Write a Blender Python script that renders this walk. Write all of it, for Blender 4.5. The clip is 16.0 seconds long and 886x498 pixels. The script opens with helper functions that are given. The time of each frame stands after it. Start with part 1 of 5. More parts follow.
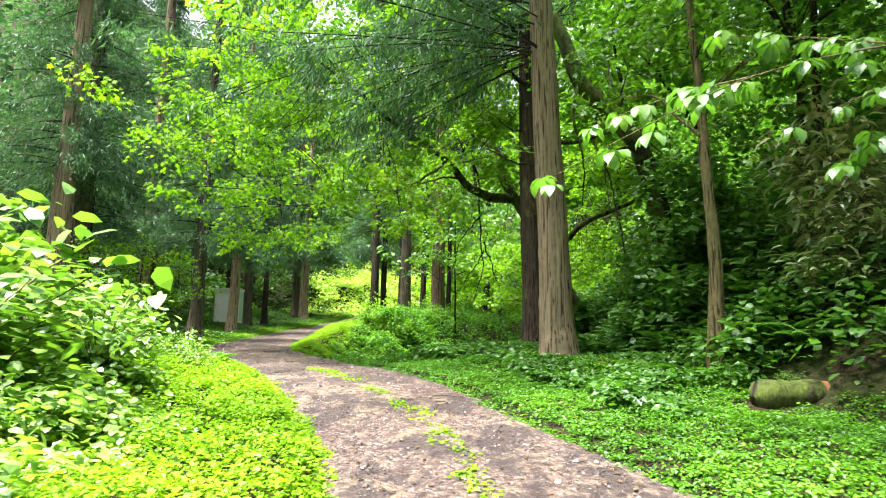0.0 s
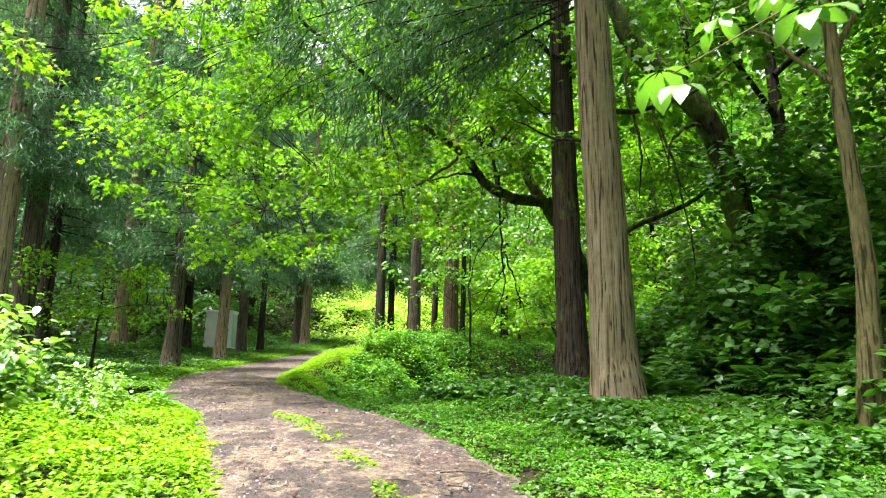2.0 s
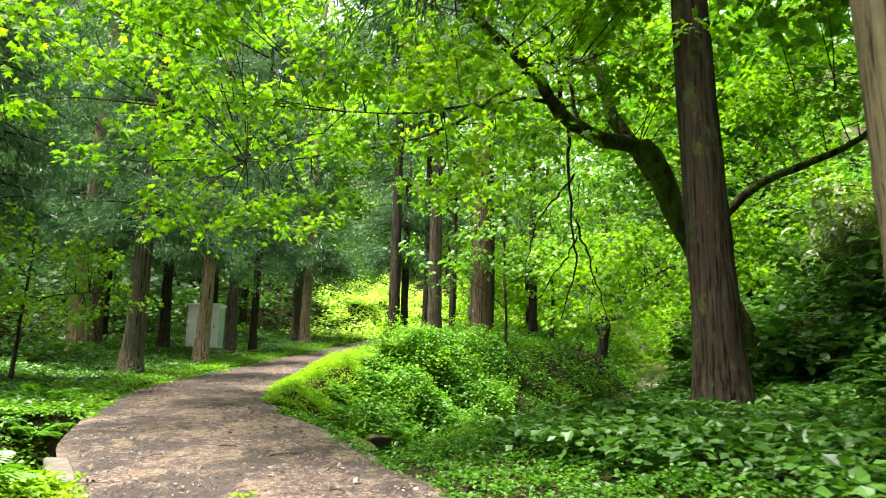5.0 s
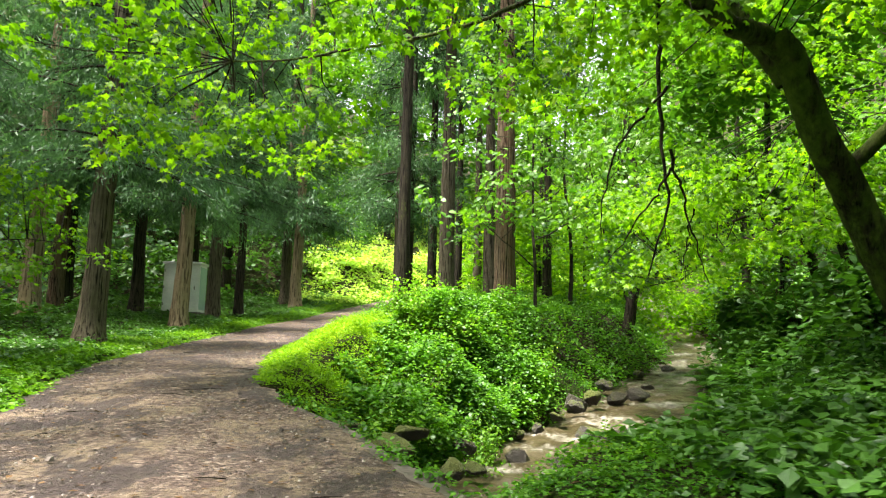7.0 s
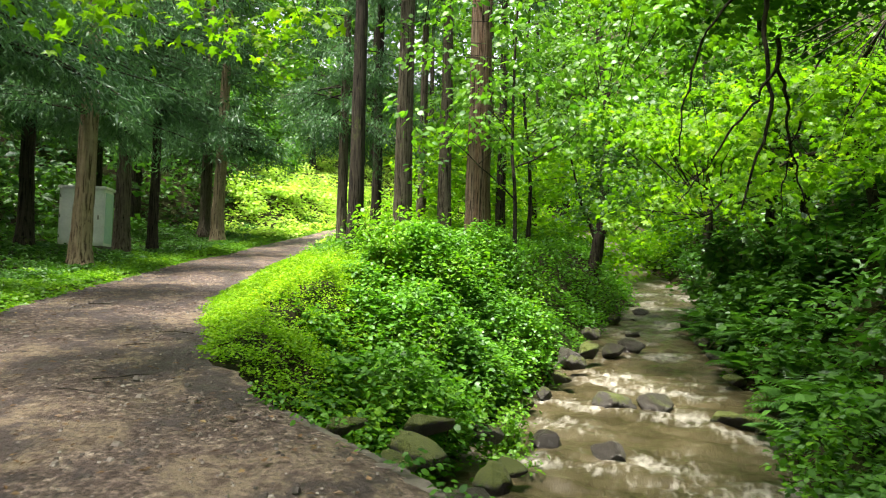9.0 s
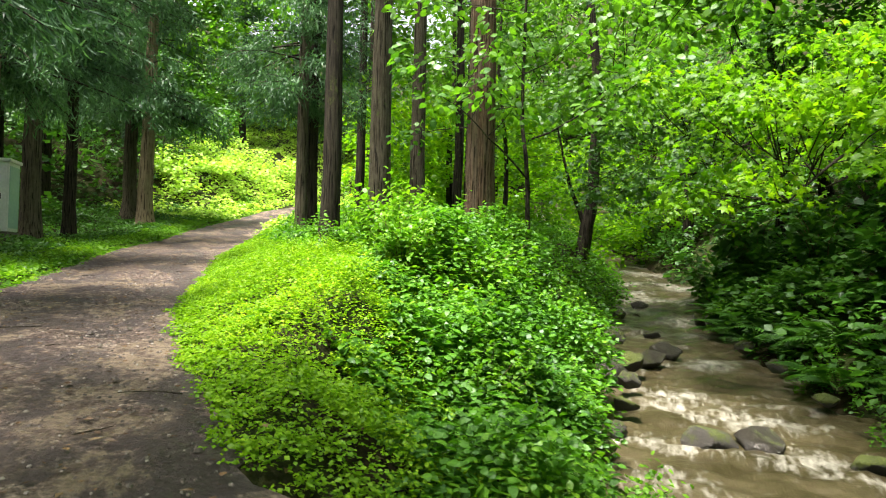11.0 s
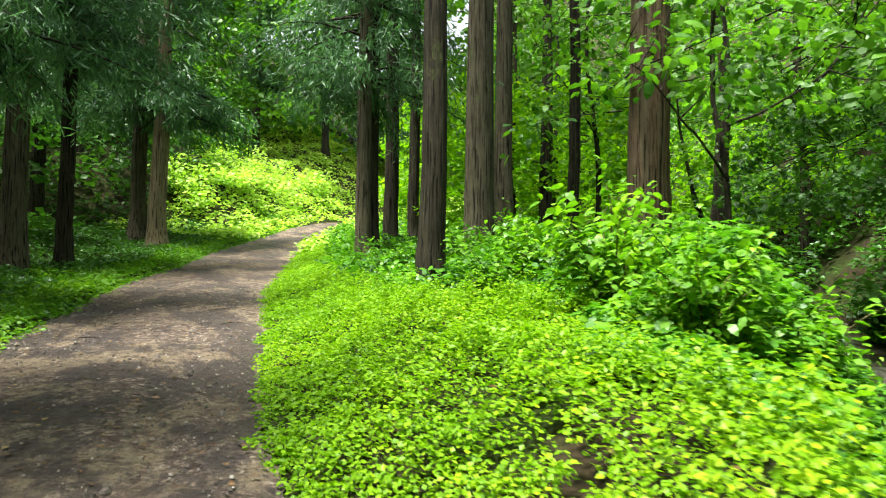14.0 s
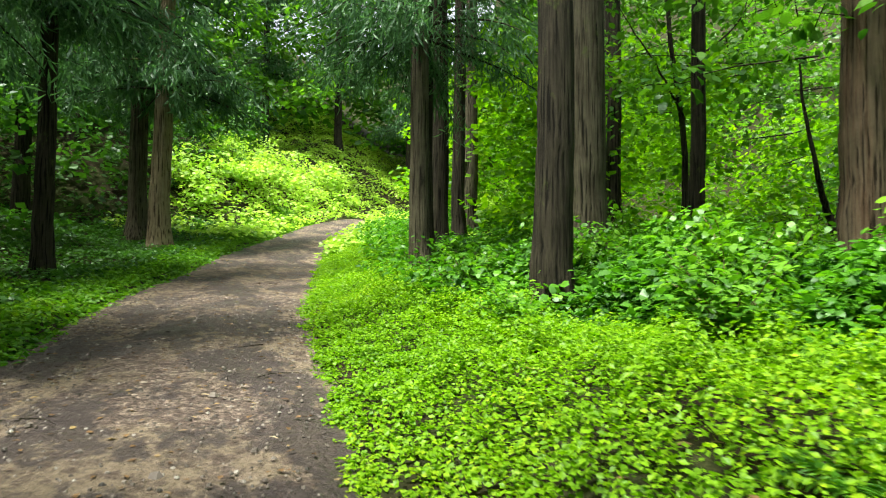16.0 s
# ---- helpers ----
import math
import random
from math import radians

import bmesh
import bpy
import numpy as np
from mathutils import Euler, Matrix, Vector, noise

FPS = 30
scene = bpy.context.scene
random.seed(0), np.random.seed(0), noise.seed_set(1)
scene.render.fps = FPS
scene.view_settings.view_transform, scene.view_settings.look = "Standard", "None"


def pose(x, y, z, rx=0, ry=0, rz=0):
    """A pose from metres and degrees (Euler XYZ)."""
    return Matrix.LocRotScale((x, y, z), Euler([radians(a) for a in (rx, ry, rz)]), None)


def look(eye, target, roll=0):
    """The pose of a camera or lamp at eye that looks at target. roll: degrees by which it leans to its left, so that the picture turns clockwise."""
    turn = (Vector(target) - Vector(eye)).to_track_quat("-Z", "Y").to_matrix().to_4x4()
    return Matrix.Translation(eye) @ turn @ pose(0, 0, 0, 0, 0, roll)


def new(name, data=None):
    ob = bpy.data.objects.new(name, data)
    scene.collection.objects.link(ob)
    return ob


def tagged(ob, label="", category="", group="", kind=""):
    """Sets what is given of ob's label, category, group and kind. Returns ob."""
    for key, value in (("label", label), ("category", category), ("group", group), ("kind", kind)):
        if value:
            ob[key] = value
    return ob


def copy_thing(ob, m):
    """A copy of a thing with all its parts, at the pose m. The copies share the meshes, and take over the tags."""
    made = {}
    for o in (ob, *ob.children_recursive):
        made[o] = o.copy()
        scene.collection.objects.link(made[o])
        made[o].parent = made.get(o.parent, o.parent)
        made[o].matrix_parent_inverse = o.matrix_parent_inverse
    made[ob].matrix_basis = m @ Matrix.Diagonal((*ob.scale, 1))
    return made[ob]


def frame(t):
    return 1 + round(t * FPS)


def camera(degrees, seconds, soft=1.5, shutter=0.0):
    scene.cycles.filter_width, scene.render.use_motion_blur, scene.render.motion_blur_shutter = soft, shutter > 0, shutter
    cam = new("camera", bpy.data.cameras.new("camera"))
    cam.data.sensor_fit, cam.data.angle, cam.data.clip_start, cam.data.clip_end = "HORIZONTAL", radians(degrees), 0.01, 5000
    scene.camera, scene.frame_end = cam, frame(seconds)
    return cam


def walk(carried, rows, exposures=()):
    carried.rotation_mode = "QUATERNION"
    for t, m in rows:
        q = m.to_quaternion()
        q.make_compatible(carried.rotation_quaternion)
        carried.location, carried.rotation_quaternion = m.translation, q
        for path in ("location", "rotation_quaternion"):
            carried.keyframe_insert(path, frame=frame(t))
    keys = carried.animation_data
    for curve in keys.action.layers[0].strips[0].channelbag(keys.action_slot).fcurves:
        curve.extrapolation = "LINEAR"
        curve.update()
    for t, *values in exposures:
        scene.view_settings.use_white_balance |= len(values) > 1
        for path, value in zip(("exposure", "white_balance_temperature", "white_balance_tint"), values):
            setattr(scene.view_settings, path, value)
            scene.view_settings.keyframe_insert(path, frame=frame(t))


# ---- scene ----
cam = camera(64.5, 16.0, 1.1, 0.3)
METRES, EYE, TILT, LEAN, TURN = 29.0, 1.3, 0.0, 0.0, 0.0
ROWS = [
    (0.0, 0.0, 0.0, 0.0, -0.15, 9.35, -0.92),
    (0.5, -0.0006, 0.0322, 0.0033, 0.67, 9.16, -1.09),
    (1.0, -0.0007, 0.0639, 0.0051, 0.9, 9.55, -1.03),
    (1.5, -0.0013, 0.0967, 0.0081, 0.94, 10.45, -1.01),
    (2.0, -0.001, 0.1287, 0.01, 0.86, 11.34, -1.16),
    (2.5, -0.0045, 0.1601, 0.0122, 0.83, 11.57, -1.03),
    (3.0, -0.0081, 0.1917, 0.0143, 0.8, 11.38, -1.1),
    (5.5, -0.0469, 0.3464, 0.0281, 0.99, 10.78, -1.1),
    (6.0, -0.0561, 0.3769, 0.0296, 0.99, 10.47, -1.11),
    (6.5, -0.0663, 0.4071, 0.0306, 0.72, 9.92, -1.22),
    (7.0, -0.076, 0.4366, 0.0307, -0.38, 8.25, -1.27),
    (7.5, -0.0876, 0.4654, 0.0318, -1.92, 6.3, -1.29),
    (8.0, -0.0972, 0.493, 0.0338, -3.51, 4.62, -1.36),
    (8.5, -0.1069, 0.5193, 0.0369, -4.9, 3.69, -1.31),
    (9.0, -0.1181, 0.5479, 0.0395, -7.28, 2.99, -1.4),
    (11.5, -0.1686, 0.6877, 0.0532, -14.01, 1.16, -1.04),
    (12.0, -0.1749, 0.716, 0.0556, -14.05, 0.89, -0.96),
    (12.5, -0.182, 0.7466, 0.058, -13.9, 0.76, -0.88),
    (13.0, -0.189, 0.7773, 0.0599, -13.71, 0.84, -0.79),
    (13.5, -0.197, 0.8083, 0.0628, -13.64, 1.81, -0.79),
    (14.0, -0.2029, 0.8388, 0.0644, -13.52, 2.61, -0.69),
    (14.5, -0.2103, 0.8702, 0.0669, -13.5, 2.69, -0.75),
    (15.0, -0.2145, 0.9012, 0.0685, -13.32, 2.64, -0.51),
    (15.5, -0.2189, 0.933, 0.0707, -13.32, 2.6, -0.66),
    (16.0, -0.2211, 0.965, 0.0729, -13.24, 2.34, -0.41),
]
walk(cam, [(t, pose(0, 0, EYE, TILT, LEAN, TURN) @ pose(METRES * x, METRES * y, METRES * z, 90 + pitch, roll, yaw)) for t, x, y, z, yaw, pitch, roll in ROWS],
     [(0.0, 2.4, 6250, 20), (3.0, 2.35, 6400, 15), (5.5, 2.35, 6700, 15), (7.0, 2.3, 6700, 14), (9.0, 2.1, 6600, 14), (12.5, 1.95, 6550, 11), (14.0, 1.85, 6500, 5), (16.0, 1.65, 6500, 2)])


# ---- light ----
world = bpy.data.worlds.new("world")
scene.world = world
world.use_nodes = True
wn = world.node_tree.nodes
sky = wn.new("ShaderNodeTexSky")
sky.sky_type = "NISHITA"
sky.sun_disc = False
SUN_UP, SUN_ROUND = 71.0, 240.0
sky.sun_elevation, sky.sun_rotation = radians(SUN_UP), radians(SUN_ROUND)
sky.air_density, sky.dust_density, sky.ozone_density = 1.0, 4.0, 1.0
pale = wn.new("ShaderNodeHueSaturation")
pale.inputs["Saturation"].default_value = 0.25
world.node_tree.links.new(sky.outputs[0], pale.inputs["Color"])
world.node_tree.links.new(pale.outputs[0], wn["Background"].inputs[0])
wn["Background"].inputs[1].default_value = 0.12
sun = new("sun", bpy.data.lights.new("sun", "SUN"))
sun.data.energy, sun.data.angle, sun.data.color = 4.9, radians(14), (1.0, 0.95, 0.82)
# the sun stands high, softened by thin cloud
sun.matrix_world = look((math.sin(radians(SUN_ROUND)) * 50, math.cos(radians(SUN_ROUND)) * 50, math.tan(radians(SUN_UP)) * 50), (0, 0, 0))

# ---- materials ----


class Nodes:
    """Short hand for a node material."""

    def __init__(self, name):
        self.m = bpy.data.materials.new(name)
        self.m.use_nodes = True
        self.t = self.m.node_tree
        self.t.nodes.clear()
        self.out = self.t.nodes.new("ShaderNodeOutputMaterial")

    def put(self, kind, **sockets):
        n = self.t.nodes.new("ShaderNode" + kind)
        for k, v in sockets.items():
            self.set(n, k, v)
        return n

    def set(self, n, key, v):
        sock = n.inputs[int(key[1:])] if key[0] == "i" and key[1:].isdigit() else n.inputs[key.replace("_", " ")]
        if isinstance(v, bpy.types.NodeSocket):
            self.t.links.new(v, sock)
        else:
            sock.default_value = v

    def coords(self, scale=(1, 1, 1)):
        c = self.put("TexCoord")
        m = self.put("Mapping", Vector=c.outputs["Object"], Scale=scale)
        return m.outputs[0]

    def world(self, scale=(1, 1, 1)):
        c = self.put("NewGeometry")
        m = self.put("Mapping", Vector=c.outputs["Position"], Scale=scale)
        return m.outputs[0]

    def noise(self, vec, scale, detail=4.0, rough=0.55):
        return self.put("TexNoise", Vector=vec, Scale=scale, Detail=detail, Roughness=rough).outputs["Fac"]

    def ramp(self, fac, stops):
        n = self.put("ValToRGB", Fac=fac)
        r = n.color_ramp
        while len(r.elements) < len(stops):
            r.elements.new(0.5)
        for e, (p, c) in zip(r.elements, stops):
            e.position, e.color = p, (*c, 1) if len(c) == 3 else c
        return n.outputs[0]

    def mix(self, fac, a, b, kind="MIX"):
        n = self.put("MixRGB", Fac=fac, Color1=a, Color2=b)
        n.blend_type = kind
        return n.outputs[0]

    def math(self, op, a, b=0.0):
        n = self.put("Math", i0=a, i1=b)
        n.operation = op
        return n.outputs[0]

    def bump(self, height, strength, dist):
        return self.put("Bump", Height=height, Strength=strength, Distance=dist).outputs[0]

    def done(self, shader):
        self.t.links.new(shader, self.out.inputs["Surface"])
        return self.m


def c4(c):
    return (*c, 1)


def leaf_material(name, dark, light, through_light=0.45, gloss=0.12, yellow=None, through_tint=None):
    """Leaves: a thin sheet that reflects, lets light through and has a weak sheen. Colour varies leaf by leaf and in drifts."""
    k = Nodes(name)
    geo = k.put("NewGeometry")
    drift = k.noise(k.world(), 0.55, 2.0)
    rnd = geo.outputs["Random Per Island"]
    f = k.math("ADD", k.math("MULTIPLY", rnd, 0.75), k.math("MULTIPLY", k.math("SUBTRACT", drift, 0.5), 1.3))
    f = k.math("ADD", f, 0.1)
    stops = [(0.0, dark), (0.75, light)]
    if yellow:
        stops.append((1.0, yellow))
    col = k.ramp(f, stops)
    vein = k.noise(k.world(), 45.0, 3.0)
    col = k.mix(0.35, col, k.ramp(vein, [(0.3, (0.45, 0.45, 0.45)), (0.7, (1.15, 1.15, 1.15))]), "MULTIPLY")
    tint = through_tint or (1.15, 1.3, 0.5)
    thr = k.mix(1.0, col, c4(tint), "MULTIPLY")
    diff = k.put("BsdfDiffuse", Color=col)
    tran = k.put("BsdfTranslucent", Color=thr)
    both = k.put("MixShader", Fac=through_light, i1=diff.outputs[0], i2=tran.outputs[0])
    shine = k.put("BsdfGlossy", Color=(0.9, 0.95, 1.0, 1), Roughness=0.45)
    return k.done(k.put("MixShader", Fac=gloss * 0.4, i1=both.outputs[0], i2=shine.outputs[0]).outputs[0])


def bark_material(name, dark, mid, light, moss=0.0, strings=1.0, patch=None):
    """Stringy conifer bark: long upright fibres, dark furrows, paler worn strips, moss low down and in patches."""
    k = Nodes(name)
    v = k.coords((9.0, 9.0, 0.55 / strings))
    fibre = k.noise(v, 3.0, 6.0, 0.65)
    broad = k.noise(k.coords((3.2, 3.2, 0.28)), 2.2, 4.0)
    spots = k.noise(k.coords(), 7.0, 5.0, 0.7)
    col = k.ramp(fibre, [(0.30, dark), (0.47, mid), (0.66, light)])
    col = k.mix(k.ramp(broad, [(0.46, (0, 0, 0)), (0.60, (0.55, 0.55, 0.55))]), col, c4(patch or light))
    crack = k.noise(k.coords((14.0, 14.0, 0.7)), 2.0, 3.0, 0.5)
    col = k.mix(k.ramp(crack, [(0.37, (0.9, 0.9, 0.9)), (0.45, (0, 0, 0))]), col, c4(tuple(v * 0.35 for v in dark)))
    col = k.mix(0.5, col, k.ramp(spots, [(0.3, (0.55, 0.55, 0.55)), (0.7, (1.2, 1.2, 1.2))]), "MULTIPLY")
    if moss:
        mm = k.noise(k.coords((1, 1, 0.5)), 2.6, 6.0, 0.7)
        lo = 0.72 - 0.4 * moss
        col = k.mix(k.ramp(mm, [(lo, (0, 0, 0)), (lo + 0.14, (0.9, 0.9, 0.9))]), col, k.ramp(spots, [(0.3, (0.035, 0.055, 0.012)), (0.7, (0.11, 0.15, 0.03))]))
    h = k.math("ADD", fibre, k.math("ADD", k.math("MULTIPLY", spots, 0.35), k.math("MULTIPLY", crack, 1.2)))
    b = k.put("BsdfPrincipled", Base_Color=col, Roughness=0.9, Specular_IOR_Level=0.12, Normal=k.bump(h, 0.9, 0.03))
    return k.done(b.outputs[0])


def soil_material():
    k = Nodes("forest_soil")
    p = k.world()
    a, b = k.noise(p, 0.9, 5.0), k.noise(p, 14.0, 6.0, 0.7)
    col = k.ramp(b, [(0.3, (0.008, 0.006, 0.004)), (0.55, (0.026, 0.019, 0.011)), (0.75, (0.055, 0.040, 0.022))])
    col = k.mix(k.ramp(a, [(0.4, (0, 0, 0)), (0.65, (0.7, 0.7, 0.7))]), col, k.ramp(b, [(0.3, (0.012, 0.025, 0.004)), (0.7, (0.035, 0.065, 0.010))]))
    s = k.put("BsdfPrincipled", Base_Color=col, Roughness=0.95, Specular_IOR_Level=0.1, Normal=k.bump(b, 0.8, 0.05))
    return k.done(s.outputs[0])


def gravel_material():
    """Damp packed grit with stones, cedar litter and darker wet drifts."""
    k = Nodes("damp_gravel")
    p = k.world()
    cell = k.put("TexVoronoi", Vector=p, Scale=20.0)
    fine = k.noise(p, 34.0, 6.0, 0.75)
    mid = k.noise(p, 7.0, 6.0, 0.7)
    drift = k.noise(k.world((1, 0.6, 1)), 1.1, 9.0, 0.72)
    sand = k.noise(k.world((1.3, 0.8, 1)), 0.8, 8.0, 0.68)
    stone = k.ramp(cell.outputs["Color"], [(0.0, (0.040, 0.030, 0.028)), (0.45, (0.095, 0.073, 0.064)), (0.8, (0.155, 0.125, 0.108)), (1.0, (0.30, 0.27, 0.24))])
    col = k.mix(1.0, stone, k.ramp(fine, [(0.38, (0.28, 0.26, 0.25)), (0.62, (2.1, 2.0, 1.9))]), "MULTIPLY")
    col = k.mix(k.ramp(sand, [(0.46, (0, 0, 0)), (0.55, (0.85, 0.85, 0.85))]), col, k.mix(fine, (0.090, 0.066, 0.046, 1), (0.30, 0.235, 0.168, 1)))
    col = k.mix(k.ramp(mid, [(0.48, (0, 0, 0)), (0.60, (0.75, 0.75, 0.75))]), col, (0.045, 0.028, 0.026, 1))
    col = k.mix(k.ramp(drift, [(0.485, (0, 0, 0)), (0.535, (0.85, 0.85, 0.85))]), col, k.mix(fine, (0.014, 0.010, 0.012, 1), (0.060, 0.045, 0.047, 1)))
    rough = k.ramp(drift, [(0.45, (0.85, 0.85, 0.85)), (0.62, (0.5, 0.5, 0.5))])
    h = k.math("ADD", k.math("MULTIPLY", cell.outputs["Distance"], -0.8), k.math("ADD", fine, mid))
    s = k.put("BsdfPrincipled", Base_Color=col, Roughness=rough, Specular_IOR_Level=0.3, Normal=k.bump(h, 1.0, 0.04))
    return k.done(s.outputs[0])


def rock_material(name, moss=0.5, wet=0.5):
    k = Nodes(name)
    p = k.coords()
    a, b = k.noise(p, 2.2, 6.0, 0.65), k.noise(p, 18.0, 6.0, 0.7)
    col = k.ramp(b, [(0.3, (0.016, 0.014, 0.012)), (0.55, (0.05, 0.044, 0.036)), (0.75, (0.10, 0.09, 0.075))])
    geo = k.put("NewGeometry")
    up = k.put("SeparateXYZ", Vector=geo.outputs["Normal"]).outputs[2]
    m = k.math("ADD", a, k.math("MULTIPLY", up, 0.3))
    lo = 0.95 - 0.5 * moss
    mask = k.ramp(m, [(lo - 0.1, (0, 0, 0)), (lo + 0.08, (0.95, 0.95, 0.95))])
    col = k.mix(mask, col, k.ramp(b, [(0.3, (0.026, 0.040, 0.005)), (0.7, (0.120, 0.150, 0.017))]))
    rough = k.mix(mask, (0.75 - 0.5 * wet,) * 3 + (1,), (0.95, 0.95, 0.95, 1))
    s = k.put("BsdfPrincipled", Base_Color=col, Roughness=rough, Normal=k.bump(k.math("ADD", a, b), 1.0, 0.07))
    return k.done(s.outputs[0])


def water_material():
    """Shallow silty running water: brown bed seen through, broken shine, white where it tumbles."""
    k = Nodes("stream_water")
    att, along, across = k.put("Attribute"), k.put("Attribute"), k.put("Attribute")
    att.attribute_name, along.attribute_name, across.attribute_name = "foam", "along", "across"
    flow = k.put("CombineXYZ", X=along.outputs["Fac"], Y=k.math("MULTIPLY", across.outputs["Fac"], 2.2)).outputs[0]
    p = k.world((1, 1, 1))
    w1 = k.noise(flow, 1.1, 6.0, 0.66)
    w2 = k.noise(flow, 4.0, 6.0, 0.72)
    patch = k.noise(p, 1.1, 4.0)
    bed = k.ramp(patch, [(0.35, (0.022, 0.018, 0.008)), (0.55, (0.046, 0.038, 0.020)), (0.7, (0.075, 0.064, 0.042))])
    f = k.math("ADD", k.math("MULTIPLY", k.math("SUBTRACT", w1, 0.5), 1.3), att.outputs["Fac"])
    f = k.math("ADD", f, k.math("MULTIPLY", k.math("SUBTRACT", w2, 0.5), 2.8))
    white = k.ramp(f, [(0.08, (0, 0, 0)), (0.95, (0.6, 0.6, 0.6))])
    col = k.mix(white, bed, (0.40, 0.39, 0.35, 1))
    h = k.math("ADD", w1, k.math("MULTIPLY", w2, 0.4))
    rough = k.mix(white, (0.30,) * 3 + (1,), (0.75,) * 3 + (1,))
    s = k.put("BsdfPrincipled", Base_Color=col, Roughness=rough, IOR=1.33, Specular_IOR_Level=0.35, Normal=k.bump(h, 0.6, 0.08))
    return k.done(s.outputs[0])


def plain_material(name, a, b, rough=0.6, scale=6.0, metal=0.0, bump=0.2):
    k = Nodes(name)
    n, fine = k.noise(k.coords(), scale, 5.0, 0.65), k.noise(k.coords(), scale * 8, 4.0)
    col = k.mix(0.3, k.ramp(n, [(0.35, a), (0.65, b)]), k.ramp(fine, [(0.3, (0.7, 0.7, 0.7)), (0.7, (1.15, 1.15, 1.15))]), "MULTIPLY")
    s = k.put("BsdfPrincipled", Base_Color=col, Roughness=rough, Metallic=metal, Normal=k.bump(fine, bump, 0.01))
    return k.done(s.outputs[0])


SOIL, GRAVEL, WATER = soil_material(), gravel_material(), water_material()
LEAF_VERGE = leaf_material("verge_leaf", (0.085, 0.20, 0.006), (0.20, 0.385, 0.010), 0.42, 0.03, (0.31, 0.45, 0.015))
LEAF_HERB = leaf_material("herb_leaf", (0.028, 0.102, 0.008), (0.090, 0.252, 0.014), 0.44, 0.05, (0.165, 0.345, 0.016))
LEAF_MOUND = leaf_material("mound_leaf", (0.048, 0.145, 0.008), (0.135, 0.31, 0.014), 0.45, 0.05, (0.22, 0.40, 0.018))
# lighter, whiter green: sky glare on the thicket is part of this colour
LEAF_THICKET = leaf_material("sunlit_thicket_leaf", (0.085, 0.20, 0.022), (0.20, 0.375, 0.045), 0.45, 0.16, (0.31, 0.46, 0.06))
# darker copy of the herb leaf, with the shade under trees in its colour
LEAF_SHADE = leaf_material("shaded_leaf", (0.022, 0.078, 0.010), (0.074, 0.20, 0.022), 0.42, 0.08)
LEAF_MAPLE = leaf_material("maple_leaf", (0.060, 0.165, 0.006), (0.155, 0.325, 0.008), 0.62, 0.03, (0.27, 0.42, 0.012))
LEAF_WOOD = leaf_material("woodland_leaf", (0.038, 0.130, 0.012), (0.120, 0.275, 0.020), 0.52, 0.06)
LEAF_LARGE = leaf_material("large_branch_leaf", (0.06, 0.16, 0.02), (0.12, 0.28, 0.035), 0.5, 0.15, (0.18, 0.34, 0.04))
LEAF_CEDAR = leaf_material("cedar_needle", (0.019, 0.063, 0.023), (0.078, 0.174, 0.070), 0.42, 0.045, through_tint=(1.1, 1.2, 0.7))
LEAF_SASA = leaf_material("bamboo_grass_leaf", (0.06, 0.13, 0.035), (0.20, 0.25, 0.08), 0.35, 0.2, (0.52, 0.46, 0.26))
# very pale green: the glare of full sun is put into the colour
LEAF_SUNLIT = leaf_material("sunlit_far_leaf", (0.24, 0.42, 0.05), (0.42, 0.60, 0.10), 0.45, 0.06, (0.56, 0.66, 0.2))
LEAF_DEAD = leaf_material("fallen_leaf", (0.06, 0.03, 0.015), (0.17, 0.10, 0.045), 0.1, 0.1, (0.30, 0.22, 0.10))
BARK_CEDAR = bark_material("cedar_bark", (0.013, 0.011, 0.008), (0.058, 0.049, 0.033), (0.105, 0.094, 0.066), 0.30)
BARK_PALE = bark_material("pale_cedar_bark", (0.075, 0.048, 0.028), (0.200, 0.158, 0.100), (0.275, 0.232, 0.155), 0.10, 2.2, (0.245, 0.190, 0.120))
BARK_BROWN = bark_material("brown_cedar_bark", (0.010, 0.007, 0.005), (0.034, 0.026, 0.018), (0.062, 0.054, 0.040), 0.40, 1.6, (0.042, 0.026, 0.018))
BARK_RED = bark_material("red_cedar_bark", (0.022, 0.013, 0.008), (0.092, 0.056, 0.036), (0.165, 0.120, 0.085), 0.14, 1.0, (0.118, 0.098, 0.070))
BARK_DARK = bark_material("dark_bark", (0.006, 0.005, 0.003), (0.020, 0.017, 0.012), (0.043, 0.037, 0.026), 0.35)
BARK_MOSS = bark_material("mossy_bark", (0.006, 0.006, 0.004), (0.022, 0.018, 0.013), (0.043, 0.038, 0.026), 0.75)
BARK_SMOOTH = bark_material("smooth_young_bark", (0.055, 0.048, 0.020), (0.118, 0.102, 0.045), (0.175, 0.150, 0.072), 0.35, 0.3)
ROCK, ROCK_MOSSY, ROCK_WET = rock_material("stone", 0.45, 0.35), rock_material("mossy_stone", 0.95, 0.2), rock_material("wet_stone", 0.1, 0.9)
CONCRETE = plain_material("weathered_concrete", (0.050, 0.043, 0.032), (0.100, 0.091, 0.074), 0.8, 3.0, 0.0, 0.5)
STEEL_PAINT = plain_material("cream_grey_paint", (0.60, 0.62, 0.62), (0.70, 0.71, 0.70), 0.45, 2.0, 0.0, 0.05)
# grey-teal for the cabinet's right side, its shade mixed into the colour
STEEL_SHADED = plain_material("shaded_grey_teal", (0.28, 0.42, 0.42), (0.34, 0.48, 0.47), 0.45, 2.0, 0.0, 0.05)
ORANGE_WOOD = plain_material("rotting_wood", (0.132, 0.054, 0.018), (0.228, 0.108, 0.036), 0.85, 4.0, 0.0, 0.6)

